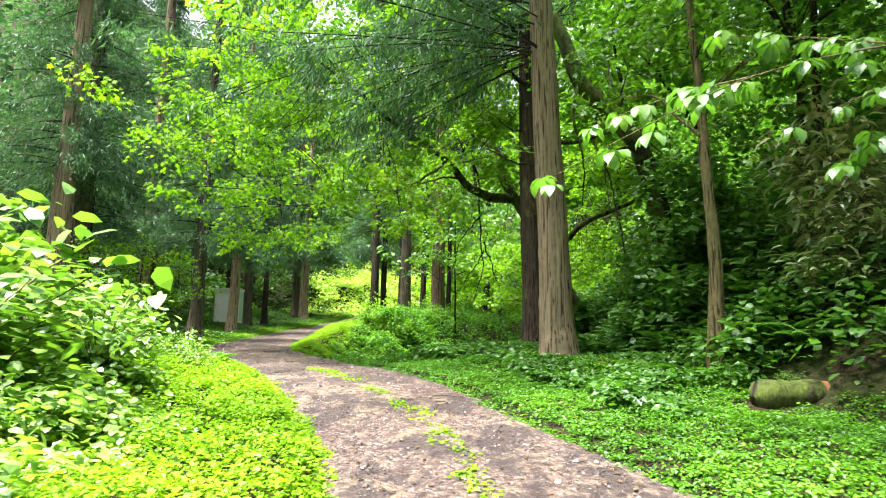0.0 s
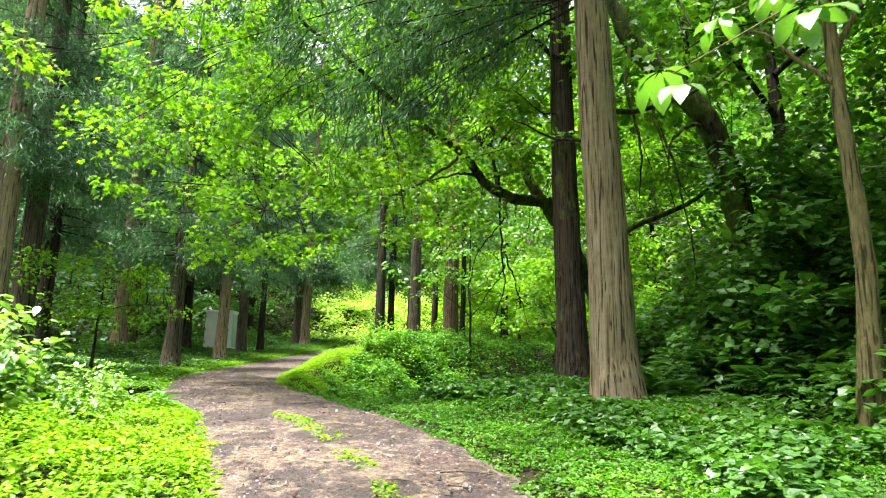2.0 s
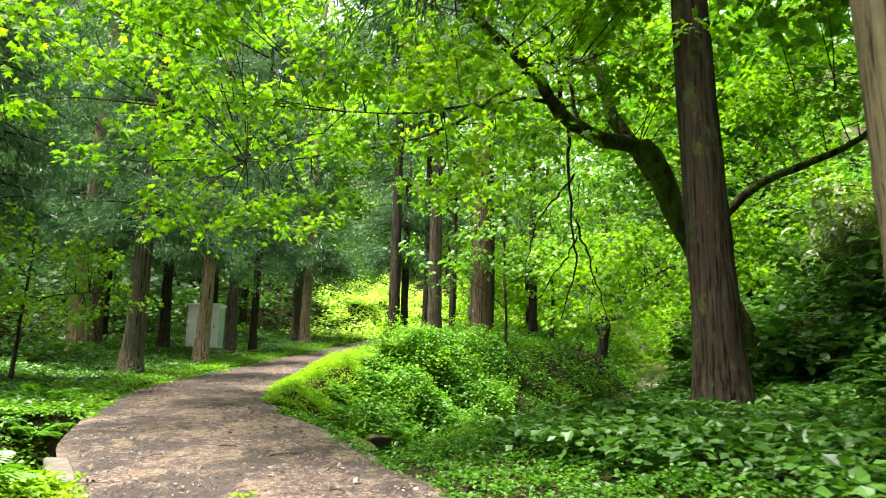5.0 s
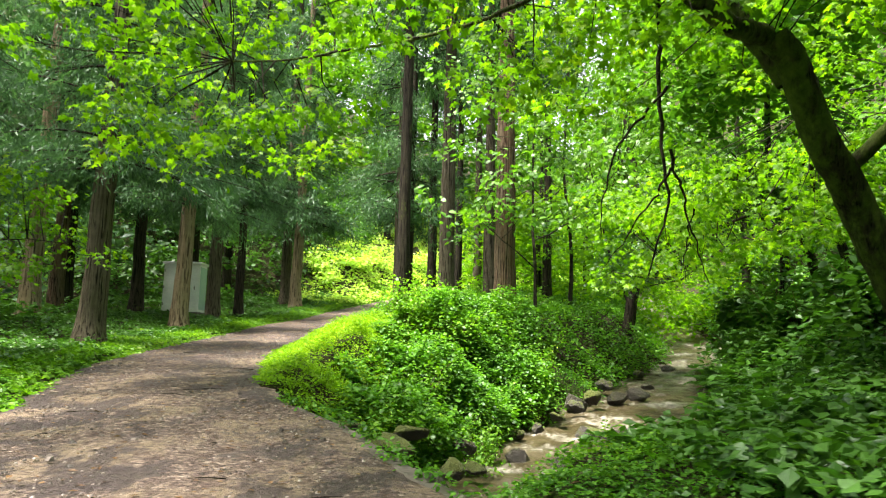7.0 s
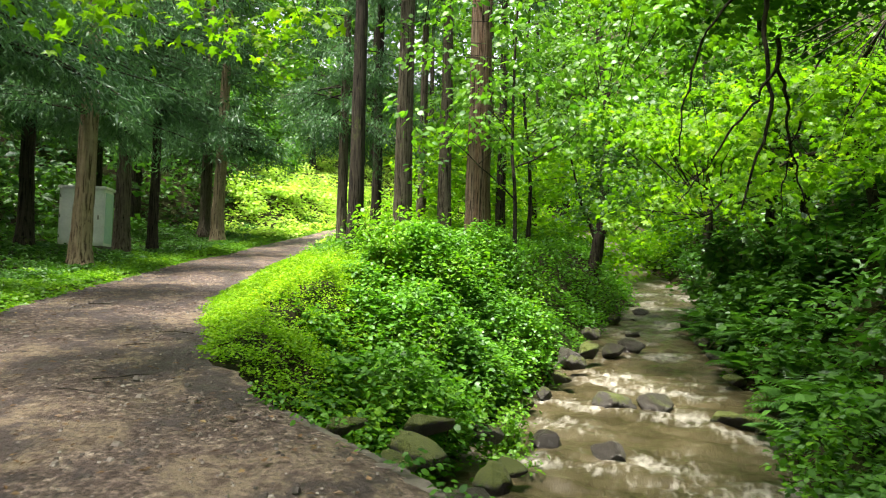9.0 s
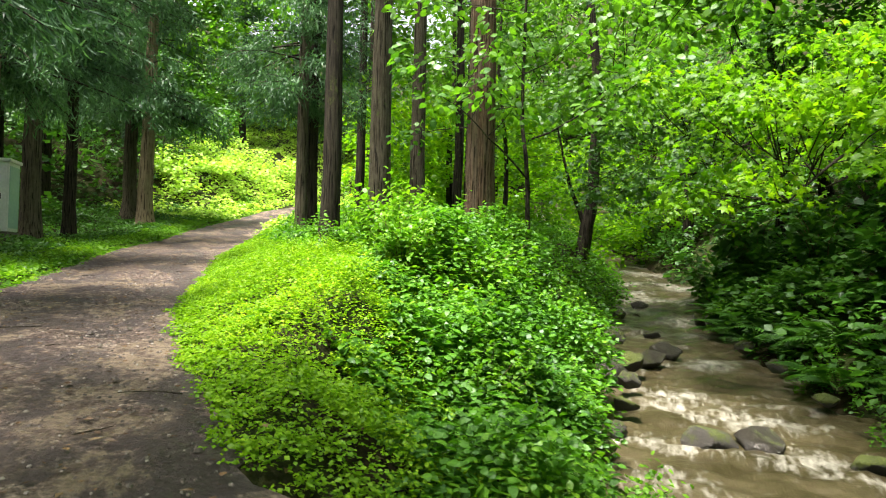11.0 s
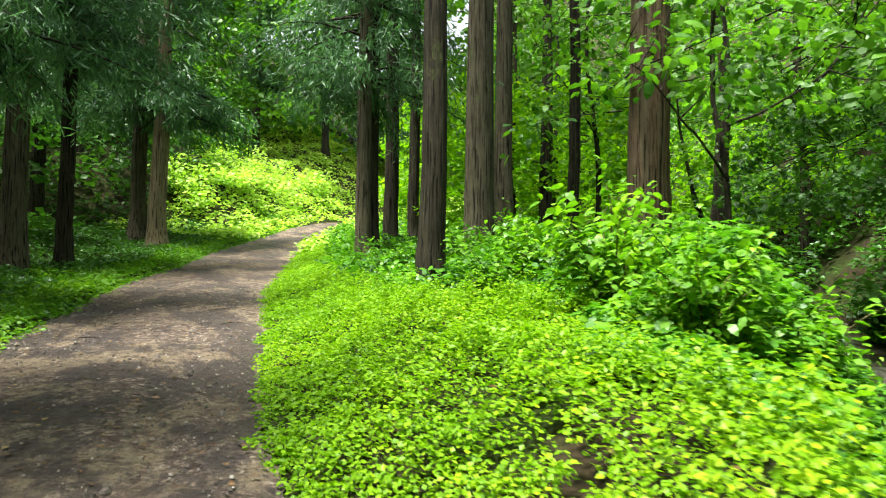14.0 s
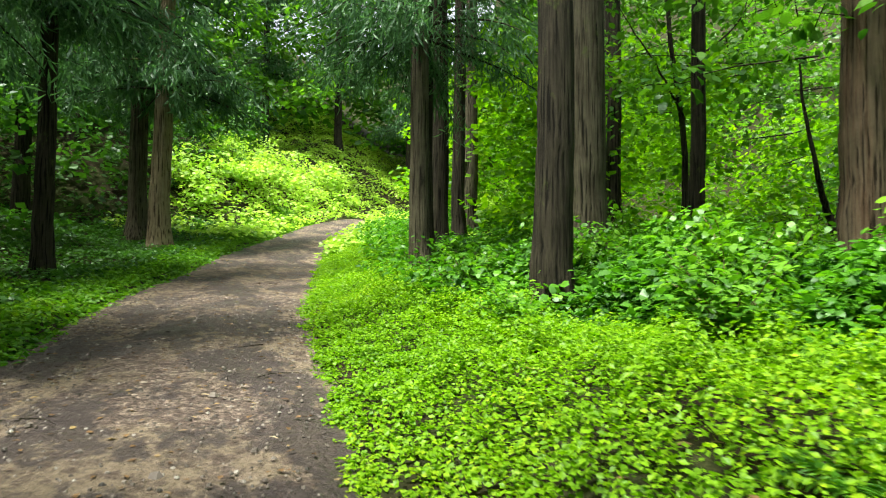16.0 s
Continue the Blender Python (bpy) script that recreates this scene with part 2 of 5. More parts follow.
# ---- the lie of the land ----
_Y = np.arange(-40, 160, 0.1)


def smooth_line(ys, vs, span=2.0):
    """A smooth curve through values along y, as a function of arrays."""
    t = np.interp(_Y, ys, vs)
    if vs[0] != vs[1] and ys[0] > -40:
        t = np.where(_Y < ys[0], vs[0] + (_Y - ys[0]) * (vs[1] - vs[0]) / (ys[1] - ys[0]), t)
    n = int(span / 0.1)
    pad = np.concatenate([np.full(n, t[0]), t, np.full(n, t[-1])])
    t = np.convolve(pad, np.ones(n) / n, "same")[n:-n]
    return lambda y: np.interp(y, _Y, t)


road_z = smooth_line([-10, 0, 4, 8, 11, 14, 17.5, 20, 26, 30, 35, 44.6, 51, 56, 60, 66, 75, 100], [-1, -.1, .2, .53, .88, 1.12, 1.27, 1.42, 1.9, 2.17, 2.6, 3.5, 4.35, 5.05, 5.7, 6.5, 7.3, 8.5])
road_l = smooth_line([-10, 0, 5.4, 7.3, 8.84, 12, 15.4, 17.5, 19.8, 22, 25.5, 30, 40, 48, 52, 60, 68, 80], [-.9, -.7, -.75, -1.15, -1.65, -2.8, -4.3, -5.65, -6.6, -7.4, -8.3, -8.7, -8.8, -7.9, -7.1, -5.2, -2.5, 5], 1.6)
road_r = smooth_line([-10, 0, 5.8, 7.8, 9.6, 12, 15.3, 18.1, 20, 21, 23, 26, 29, 34, 38, 46, 52, 60, 68, 80], [2.2, 2.2, 1.9, 1.3, .68, 0, -1.2, -2.55, -3.3, -3.95, -4.85, -5.5, -6.0, -6.05, -6.1, -5.45, -4.7, -2.6, 0.5, 8], 1.0)
toe_x = smooth_line([0, 8, 11, 14, 18, 22, 26], [6.0, 5.0, 4.2, 4.0, 4.2, 4.5, 4.5], 2.0)
STREAM = np.array([(-24, 7, -1.4), (-13, 13, -.75), (-8.5, 16.3, -.35), (-5.3, 18.2, -.1), (-2.9, 20.3, .08), (-.8, 22.6, .2), (.2, 25, .35), (1.5, 27.6, .5),
                   (2.9, 30.5, .8), (4, 33, 1.05), (5.3, 36, 1.35), (7.2, 38.6, 1.7), (8.5, 41.5, 2.1), (9.3, 46, 2.8), (11, 54, 4), (14, 64, 5.6), (22, 92, 9)])
_seg = np.concatenate([np.linspace(STREAM[i], STREAM[i + 1], 24, endpoint=False) for i in range(len(STREAM) - 1)])


def smooth3(a, n=21):
    pad = np.concatenate([np.repeat(a[:1], n, 0), a, np.repeat(a[-1:], n, 0)])
    return np.stack([np.convolve(pad[:, i], np.ones(n) / n, "same")[n:-n] for i in range(a.shape[1])], 1)


_seg = smooth3(_seg)


def near_stream(x, y):
    """Distance to the stream's middle, water height there, and on which side a place lies (+1: the hill's side)."""
    x, y = np.atleast_1d(x).astype(float), np.atleast_1d(y).astype(float)
    d, w, s = np.full(x.shape, 1e9), np.zeros(x.shape), np.ones(x.shape)
    tang = np.gradient(_seg[:, :2], axis=0)
    for i in range(0, len(_seg), 2):
        dx, dy = x - _seg[i, 0], y - _seg[i, 1]
        q = dx * dx + dy * dy
        m = q < d
        d, w = np.where(m, q, d), np.where(m, _seg[i, 2], w)
        s = np.where(m, np.sign(dx * tang[i, 1] - dy * tang[i, 0]), s)
    return np.sqrt(d), w, s


def lumps(x, y, s, seed=0.0):
    """Cheap smooth unevenness, about -1 to 1."""
    return (np.sin(x * 1.7 / s + seed + 1.3 * np.sin(y * 1.1 / s + seed)) + np.sin(y * 1.9 / s + 2.1 * seed + 1.1 * np.sin(x * 1.3 / s)) + 0.6 * np.sin((x + y) * 3.1 / s + seed)) / 2.6


def ease(v, a, b):
    t = np.clip((v - a) / (b - a), 0, 1)
    return t * t * (3 - 2 * t)


def half_width(y):
    return np.interp(y, [15, 20, 23, 26, 28, 32, 40], [1.0, 1.2, 1.8, 1.95, 1.75, 1.2, 1.1]) + 0.18 * np.sin(y * 2.3) + 0.1 * np.sin(y * 5.1)


def ground_z(x, y):
    x, y = np.broadcast_arrays(np.atleast_1d(x).astype(float), np.atleast_1d(y).astype(float))
    h, l, r = road_z(y), road_l(y), road_r(y)
    dl, dr = l - x, x - r
    z = h + 0.0 * x
    # the shoulder by the cedars, and the wooded slope behind it
    z = z + np.where(dl > 0, 0.06 * ease(dl, 0, 0.5) + 0.25 * ease(dl, 1.5, 5), 0)
    z = z + np.clip(-17.5 - x, 0, 200) * 0.62 * ease(y, 12, 28) + np.clip(-26 - x, 0, 200) * 0.5 * (1 - ease(y, 12, 28))
    z = z + 0.55 * np.clip(dl - 0.6, 0, 7) * ease(y, 53, 61)
    # the side towards the stream and hill
    z = z + np.where(dr > 0, 0.06 * ease(dr, 0, 0.5) + (0.015 + 0.055 * ease(y, 11, 16)) * np.clip(dr - 0.5, 0, 6), 0)
    z = z + 0.35 * ease(dr, 0.3, 2.0) * ease(y, 22, 25) * ease(35, y, y + 6)
    hill = np.clip(x - toe_x(y), 0, 300)
    z = z + hill * 0.75 * (1 - ease(y, 20, 24))
    # the far end closes with rising ground
    z = z + np.clip(y - 78, 0, 200) * 0.35 + np.clip(-y - 14, 0, 200) * 0.2
    z = z + lumps(x, y, 2.2) * 0.10 * ease(np.maximum(dl, dr), 0.3, 2.0)
    d, w, side = near_stream(x, y)
    hw = half_width(y)
    bank = w - 0.3 + np.clip(d - hw, 0, 400) * np.where(side > 0, 0.85, 1.5 - 0.65 * ease(y, 21.5, 25))
    bank = np.where((side > 0) & (d - hw > 12), bank - (d - hw - 12) * 0.35, bank)
    z_cut = np.minimum(z, bank)
    f = ease(y, 20, 24) * (side > 0)
    z = np.where(side > 0, z_cut * (1 - f) + bank * f, z_cut)
    on_road = (dl < 0.25) & (dr < 0.25)
    return np.where(on_road, z - 0.05, z)


def gz(x, y):
    return float(ground_z(x, y)[0])


# ---- building blocks ----


def fast_mesh(name, verts, faces, material, smooth=False):
    """A mesh from arrays: verts (n, 3) and faces (m, k), all of one kind."""
    me = bpy.data.meshes.new(name)
    verts, faces = np.asarray(verts, dtype=np.float32), np.asarray(faces, dtype=np.int32)
    me.vertices.add(len(verts))
    me.vertices.foreach_set("co", verts.ravel())
    me.loops.add(faces.size)
    me.loops.foreach_set("vertex_index", faces.ravel())
    me.polygons.add(len(faces))
    me.polygons.foreach_set("loop_start", np.arange(0, faces.size, faces.shape[1], dtype=np.int32))
    me.polygons.foreach_set("use_smooth", np.full(len(faces), smooth))
    me.update(calc_edges=True)
    me.validate()
    if material:
        me.materials.append(material)
    return me


def mesh_part(name, me, parent=None, label=""):
    ob = new(name, me)
    if parent:
        ob.parent = parent
    return tagged(ob, label)


def part(name, bm, material, parent=None, label=""):
    """Links a bmesh as one mesh object, under a thing or a part."""
    me = bpy.data.meshes.new(name)
    bm.to_mesh(me)
    bm.free()
    me.materials.append(material)
    return mesh_part(name, me, parent, label)


def thing(name, label, category, group="", m=None):
    """An empty at the base of a thing, under which its parts hang."""
    ob = tagged(new(name), label, category, group)
    ob.empty_display_size = 0.2
    if m is not None:
        ob.matrix_basis = m
    return ob


# leaf outlines: along, across, up, for a leaf of length 1
LEAF = (np.array([(0, 0, 0), (0.28, 0.30, 0.035), (0.70, 0.25, -0.01), (1, 0, -0.14), (0.70, -0.25, -0.01), (0.28, -0.30, 0.035)]), np.array([(0, 1, 5), (1, 2, 5), (2, 4, 5), (2, 3, 4)]))
NEEDLE = (np.array([(0, 0, 0), (0.5, 0.5, -0.04), (0.5, -0.5, -0.04), (1, 0, -0.25)]), np.array([(0, 1, 2), (1, 3, 2)]))
SIMPLE = (np.array([(0, 0, 0), (0.5, 0.40, 0.03), (1, 0, -0.1), (0.5, -0.40, 0.03)]), np.array([(0, 1, 2), (0, 2, 3)]))
BLADE = (np.array([(0, 0.5, 0), (0, -0.5, 0), (0.5, 0.6, -0.08), (0.5, -0.6, -0.08), (1, 0, -0.35)]), np.array([(0, 1, 3), (0, 3, 2), (2, 3, 4)]))
PALM = (np.array([(0, 0, 0), (0.05, 0.42, -0.05), (0.32, 0.22, 0.03), (0.62, 0.48, -0.08), (0.62, 0.16, 0.02), (1, 0, -0.1), (0.62, -0.16, 0.02), (0.62, -0.48, -0.08), (0.32, -0.22, 0.03), (0.05, -0.42, -0.05)]),
        np.array([(0, 1, 2), (2, 3, 4), (0, 2, 4), (4, 5, 6), (0, 4, 6), (6, 7, 8), (0, 6, 8), (0, 8, 9)]))
rng = np.random.default_rng(7)


def unit(a):
    return a / np.maximum(np.linalg.norm(a, axis=-1, keepdims=True), 1e-9)


def leaf_arrays(p, along, up, length, width, kind=LEAF):
    """Leaves at p (n, 3), each pointing along, its face towards up."""
    tv, tf = kind
    a = unit(along)
    s = unit(np.cross(up, a))
    u = np.cross(a, s)
    n = len(p)
    length, width = np.broadcast_to(length, (n,))[:, None, None], np.broadcast_to(width, (n,))[:, None, None]
    v = p[:, None] + a[:, None] * tv[None, :, :1] * length + s[:, None] * tv[None, :, 1:2] * width + u[:, None] * tv[None, :, 2:] * length
    f = tf[None] + (np.arange(n) * len(tv))[:, None, None]
    return v.reshape(-1, 3), f.reshape(-1, 3)


def leaf_mesh(name, p, along, up, length, width, material, kind=LEAF):
    v, f = leaf_arrays(p, along, up, length, width, kind)
    return fast_mesh(name, v, f, material)


def around(n, r=rng):
    a = r.uniform(0, 2 * np.pi, n)
    return np.stack([np.cos(a), np.sin(a), np.zeros(n)], 1)


def plants(x, y, z, height, spread, leaf, count, r=rng):
    """Herbs: each of the plants carries some leaves on thin stalks, spreading outwards, tier above tier. Gives p, along, up, length."""
    n = len(x)
    base = np.stack([x, y, z], 1)
    i = np.repeat(np.arange(n), count)
    m = len(i)
    tier = np.sqrt(r.uniform(0.03, 1, m))
    out = around(m, r)
    h = height[i] * tier
    rad = spread[i] * r.uniform(0.15, 1, m) * (1.15 - 0.55 * tier)
    p = base[i] + out * rad[:, None] + np.stack([np.zeros(m), np.zeros(m), h], 1)
    along = out + np.stack([r.normal(0, 0.35, m), r.normal(0, 0.35, m), r.normal(-0.12, 0.3, m)], 1)
    up = np.stack([r.normal(0, 0.42, m), r.normal(0, 0.42, m), np.ones(m)], 1)
    return p, along, up, leaf[i] * r.uniform(0.6, 1.3, m)


def tube(points, radii, sides=8, flute=0.0, seed=0, squash=0.0):
    """A tapering limb or trunk along points, its skin uneven: verts and quads."""
    pts, radii = np.asarray(points, float), np.asarray(radii, float)
    radii = np.interp(np.linspace(0, 1, len(pts)), np.linspace(0, 1, len(radii)), radii)
    tang = unit(np.gradient(pts, axis=0))
    ref = np.where(np.abs(tang[:, 2:]) > 0.9, np.array([[1.0, 0, 0]]), np.array([[0, 0, 1.0]]))
    a = unit(np.cross(ref, tang))
    b = np.cross(tang, a)
    ang = np.linspace(0, 2 * np.pi, sides, endpoint=False)
    rr = np.random.default_rng(seed)
    k = np.ones((len(pts), sides))
    if flute:
        for f in (2, 3, 5, 9):
            ph = rr.uniform(0, 6.28) + np.cumsum(rr.normal(0, 0.10, len(pts)))
            k += flute * rr.uniform(0.4, 1) / math.sqrt(f) * np.sin(f * ang[None] + ph[:, None])
        k += rr.normal(0, flute * 0.18, k.shape)
    ring = (np.cos(ang)[None, :, None] * a[:, None] + np.sin(ang)[None, :, None] * b[:, None]) * (radii[:, None] * k)[:, :, None]
    v = (pts[:, None] + ring).reshape(-1, 3)
    i, j = np.meshgrid(np.arange(len(pts) - 1), np.arange(sides), indexing="ij")
    j2 = (j + 1) % sides
    f = np.stack([i * sides + j, i * sides + j2, (i + 1) * sides + j2, (i + 1) * sides + j], -1).reshape(-1, 4)
    return v, f


def join(arrays):
    vs, fs, o = [], [], 0
    for v, f in arrays:
        vs.append(v)
        fs.append(f + o)
        o += len(v)
    return np.concatenate(vs), np.concatenate(fs)


def bend(points, n=14, wobble=0.0, seed=0):
    """A smooth line through points (Catmull-Rom), with a little waver."""
    p = np.asarray(points, float)
    q = np.concatenate([2 * p[:1] - p[1:2], p, 2 * p[-1:] - p[-2:-1]])
    out = []
    for i in range(len(p) - 1):
        t = np.linspace(0, 1, n, endpoint=i == len(p) - 2)[:, None]
        a, b, c, d = q[i], q[i + 1], q[i + 2], q[i + 3]
        out.append(0.5 * ((2 * b) + (c - a) * t + (2 * a - 5 * b + 4 * c - d) * t ** 2 + (3 * b - a - 3 * c + d) * t ** 3))
    o = np.concatenate(out)
    if wobble:
        o = o + smooth3(np.random.default_rng(seed).normal(0, wobble * 2, o.shape), 5)
    return o

# ---- ground, road and stream ----


def grid_mesh(name, xs, ys, z, material):
    n, m = len(xs), len(ys)
    gx, gy = np.meshgrid(xs, ys, indexing="ij")
    v = np.stack([gx, gy, z(gx.ravel(), gy.ravel()).reshape(gx.shape)], -1).reshape(-1, 3)
    i, j = np.meshgrid(np.arange(n - 1), np.arange(m - 1), indexing="ij")
    f = np.stack([i * m + j, (i + 1) * m + j, (i + 1) * m + j + 1, i * m + j + 1], -1).reshape(-1, 4)
    return fast_mesh(name, v, f, material, True)


def stretch(near0, near1, step, far0, far1):
    lo = near0 - np.cumsum(np.geomspace(step, 60, 60))
    hi = near1 + np.cumsum(np.geomspace(step, 60, 60))
    return np.concatenate([[far0], lo[lo > far0][::-1], np.arange(near0, near1, step), hi[hi < far1], [far1]])


ground = mesh_part("ground", grid_mesh("ground", stretch(-13, 9, 0.25, -300, 300), stretch(-1, 45, 0.25, -200, 400), ground_z, SOIL))
tagged(ground, "dark forest soil covered in low plants", "ground", kind="structure")


def road_surface():
    ys = np.arange(-12, 80, 0.12)
    us = np.linspace(0, 1, 34)
    gy, gu = np.meshgrid(ys, us, indexing="ij")
    ragged = 0.10 * lumps(gy, gu * 0 + 3, 0.35, 1.0) + 0.06 * lumps(gy, gu * 0 + 9, 0.12, 4.0)
    l, r = road_l(gy) - 0.12 + ragged * (gy < 16), road_r(gy) + 0.12 + np.where((gy > 17) & (gy < 21.5), -0.02, ragged)
    gx = l + (r - l) * gu
    across = (gu - 0.5) * 2
    ruts = -0.030 * (np.exp(-((across - 0.5) / 0.18) ** 2) + np.exp(-((across + 0.5) / 0.18) ** 2))
    z = road_z(gy) + 0.03 + ruts - 0.05 * np.abs(across) ** 6 + 0.010 * lumps(gx, gy, 0.3, 2.0) + 0.005 * lumps(gx, gy, 0.09, 5.0)
    v = np.stack([gx, gy, z], -1).reshape(-1, 3)
    n, m = gx.shape
    i, j = np.meshgrid(np.arange(n - 1), np.arange(m - 1), indexing="ij")
    f = np.stack([i * m + j, i * m + j + 1, (i + 1) * m + j + 1, (i + 1) * m + j], -1).reshape(-1, 4)
    return fast_mesh("road", v, f, GRAVEL, True)


road = tagged(mesh_part("road", road_surface()), "damp brown gravel forest track with worn wheel ruts", "road", kind="structure")


def stream_surface():
    t = np.linspace(0, len(_seg) - 1, 900)
    c = np.stack([np.interp(t, np.arange(len(_seg)), _seg[:, i]) for i in range(3)], 1)
    tang = unit(np.gradient(c[:, :2], axis=0))
    side = np.stack([tang[:, 1], -tang[:, 0]], 1)
    us = np.linspace(-1, 1, 30)
    hw = half_width(c[:, 1]) + 0.45
    x = c[:, None, 0] + side[:, None, 0] * us[None] * hw[:, None]
    y = c[:, None, 1] + side[:, None, 1] * us[None] * hw[:, None]
    drop = np.gradient(smooth3(c, 9)[:, 2]) / np.maximum(np.linalg.norm(np.gradient(c[:, :2], axis=0), axis=1), 1e-6)
    step = 0.5 + 0.5 * np.sin(c[:, None, 1] * 2.4 + 0.8 + 2.4 * lumps(x, y, 1.1, 4.0) + 1.2 * us[None])
    z = c[:, None, 2] + 0.05 * lumps(x, y, 0.28, 1.0) + 0.03 * lumps(x, y, 0.11, 3.0) + 0.03 * (step - 0.5)
    foam = np.clip((drop[:, None] - 0.10) * 2.2, 0, 0.7) + 0.50 * step ** 2 - 0.20 + 0.28 * lumps(x, y, 0.5, 7.0)
    dist = np.concatenate([[0], np.cumsum(np.linalg.norm(np.diff(c[:, :2], axis=0), axis=1))])
    v = np.stack([x, y, z], -1).reshape(-1, 3)
    n, m = x.shape
    i, j = np.meshgrid(np.arange(n - 1), np.arange(m - 1), indexing="ij")
    f = np.stack([i * m + j, i * m + j + 1, (i + 1) * m + j + 1, (i + 1) * m + j], -1).reshape(-1, 4)
    me = fast_mesh("water", v, f, WATER, True)
    a = me.attributes.new("foam", "FLOAT", "POINT")
    a.data.foreach_set("value", foam.ravel().astype(np.float32))
    for key, val in (("along", dist[:, None] + 0 * x), ("across", us[None] * hw[:, None])):
        me.attributes.new(key, "FLOAT", "POINT").data.foreach_set("value", val.ravel().astype(np.float32))
    return me


tagged(mesh_part("water", stream_surface()), "shallow brown stream tumbling white between stones", "stream", kind="structure")

# ---- trees ----


def trunk_mesh(name, height, r0, material, lean=(0, 0), flare=0.55, seed=0, flute=0.06, sides=22):
    z = np.concatenate([np.linspace(-0.4, 2.4, 18), np.linspace(2.4, height, 30)[1:]])
    rad = r0 * (1 - 0.8 * np.clip(z, 0, None) / height) + 0.01
    rad = rad * (1 + flare * np.exp(-np.clip(z, 0, None) / 0.45))
    rr = np.random.default_rng(seed)
    sway = smooth3(rr.normal(0, 0.05, (len(z), 2)), 9)
    pts = np.stack([lean[0] * z + sway[:, 0], lean[1] * z + sway[:, 1], z], 1)
    v, f = tube(pts, rad, sides, flute, seed)
    return fast_mesh(name, v, f, material, True)


def cedar_sprays(bases, dirs, r, droop=0.5, tufts=9, blades=9, size=0.30, reach=2.2, start=0.25):
    """Hanging needle sprays along boughs: arrays of p, along, up, length."""
    n = len(bases)
    p, al = [], []
    for t in np.linspace(start, 1.0, tufts):
        c = bases + dirs * (reach * t)[:, None] if np.ndim(reach) else bases + dirs * reach * t
        c = c + np.stack([r.normal(0, 0.16, n), r.normal(0, 0.16, n), -droop * t * t * 1.1 + r.normal(0, 0.1, n)], 1)
        for b in range(blades):
            q = c + r.normal(0, 0.10 + 0.05 * (b > 4), (n, 3))
            d = dirs * r.uniform(-0.2, 0.9, (n, 1)) + r.normal(0, 0.45, (n, 3)) + np.array([0, 0, -0.75])
            p.append(q)
            al.append(d)
    p, al = np.concatenate(p), np.concatenate(al)
    return p, al, r.normal(0, 1, p.shape), r.uniform(0.6, 1.3, len(p)) * size


def cedar_crown(name, low, top, reach, boughs, r, tufts=8, blades=8, size=0.26, side=None, thin=0.16, start=0.25, thick=0.035):
    h = low + (top - low) * r.uniform(0, 1, boughs) ** 1.7
    d = around(boughs, r)
    if side is not None:
        d = unit(d + np.array([*side, 0.0]))
    k = reach * (1.05 - 0.75 * (h - low) / (top - low)) * r.uniform(0.6, 1.1, boughs)
    base = np.stack([np.zeros(boughs), np.zeros(boughs), h], 1)
    d2 = d + np.stack([np.zeros(boughs), np.zeros(boughs), r.uniform(-0.15, 0.25, boughs)], 1)
    p, al, up, ln = cedar_sprays(base, d2, r, 0.6, tufts, blades, size, k, start)
    crown = leaf_mesh(name, p, al, up, ln, ln * thin, LEAF_CEDAR, NEEDLE)
    limbs = []
    for i in range(boughs):
        t = np.linspace(0, 1, 7)[:, None]
        pts = base[i] + d2[i] * k[i] * t + np.array([0, 0, -0.66]) * t ** 2 + smooth3(r.normal(0, 0.03 * k[i], (7, 3)), 3) * t
        limbs.append(tube(pts, np.linspace(thick, 0.006, 7), 4))
    return crown, fast_mesh("bough", *join(limbs), BARK_DARK, True)


CROWNS = [cedar_crown("crown", lo, 19, 2.9, 74, np.random.default_rng(20 + i), 11, 30, 0.23, None, 0.13) for i, lo in enumerate((4.2, 5.2, 7.0))]
CROWNS.append(cedar_crown("crown", 4.4, 19, 3.0, 80, np.random.default_rng(29), 10, 13, 0.34, None, 0.17))
CROWNS.append(cedar_crown("crown", 10.5, 21, 2.4, 34, np.random.default_rng(30), 9, 12, 0.36, None, 0.18))
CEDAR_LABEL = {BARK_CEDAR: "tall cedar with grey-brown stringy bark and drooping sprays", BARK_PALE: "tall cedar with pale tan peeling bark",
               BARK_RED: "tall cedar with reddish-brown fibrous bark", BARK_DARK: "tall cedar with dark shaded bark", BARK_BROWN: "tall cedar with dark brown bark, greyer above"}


def cedar(x, y, radius, bark, crown, seed, height=21.0, lean=(0, 0), flare=0.5, extra=""):
    tree = thing("cedar_tree", CEDAR_LABEL[bark] + extra, "tree", "cedars along the track", pose(x, y, gz(x, y), 0, 0, 0))
    mesh_part("trunk", trunk_mesh("trunk", height, radius, bark, lean, flare, seed), tree)
    if crown is not None:
        for name, me in zip(("crown", "bough"), CROWNS[crown]):
            ob = tagged(mesh_part(name, me, tree), kind="stuff")
            ob.matrix_basis = pose(lean[0] * 8, lean[1] * 8, 0, 0, 0, seed * 77 % 360) @ Matrix.Diagonal((1, 1, height / 21.0, 1))
    return tree


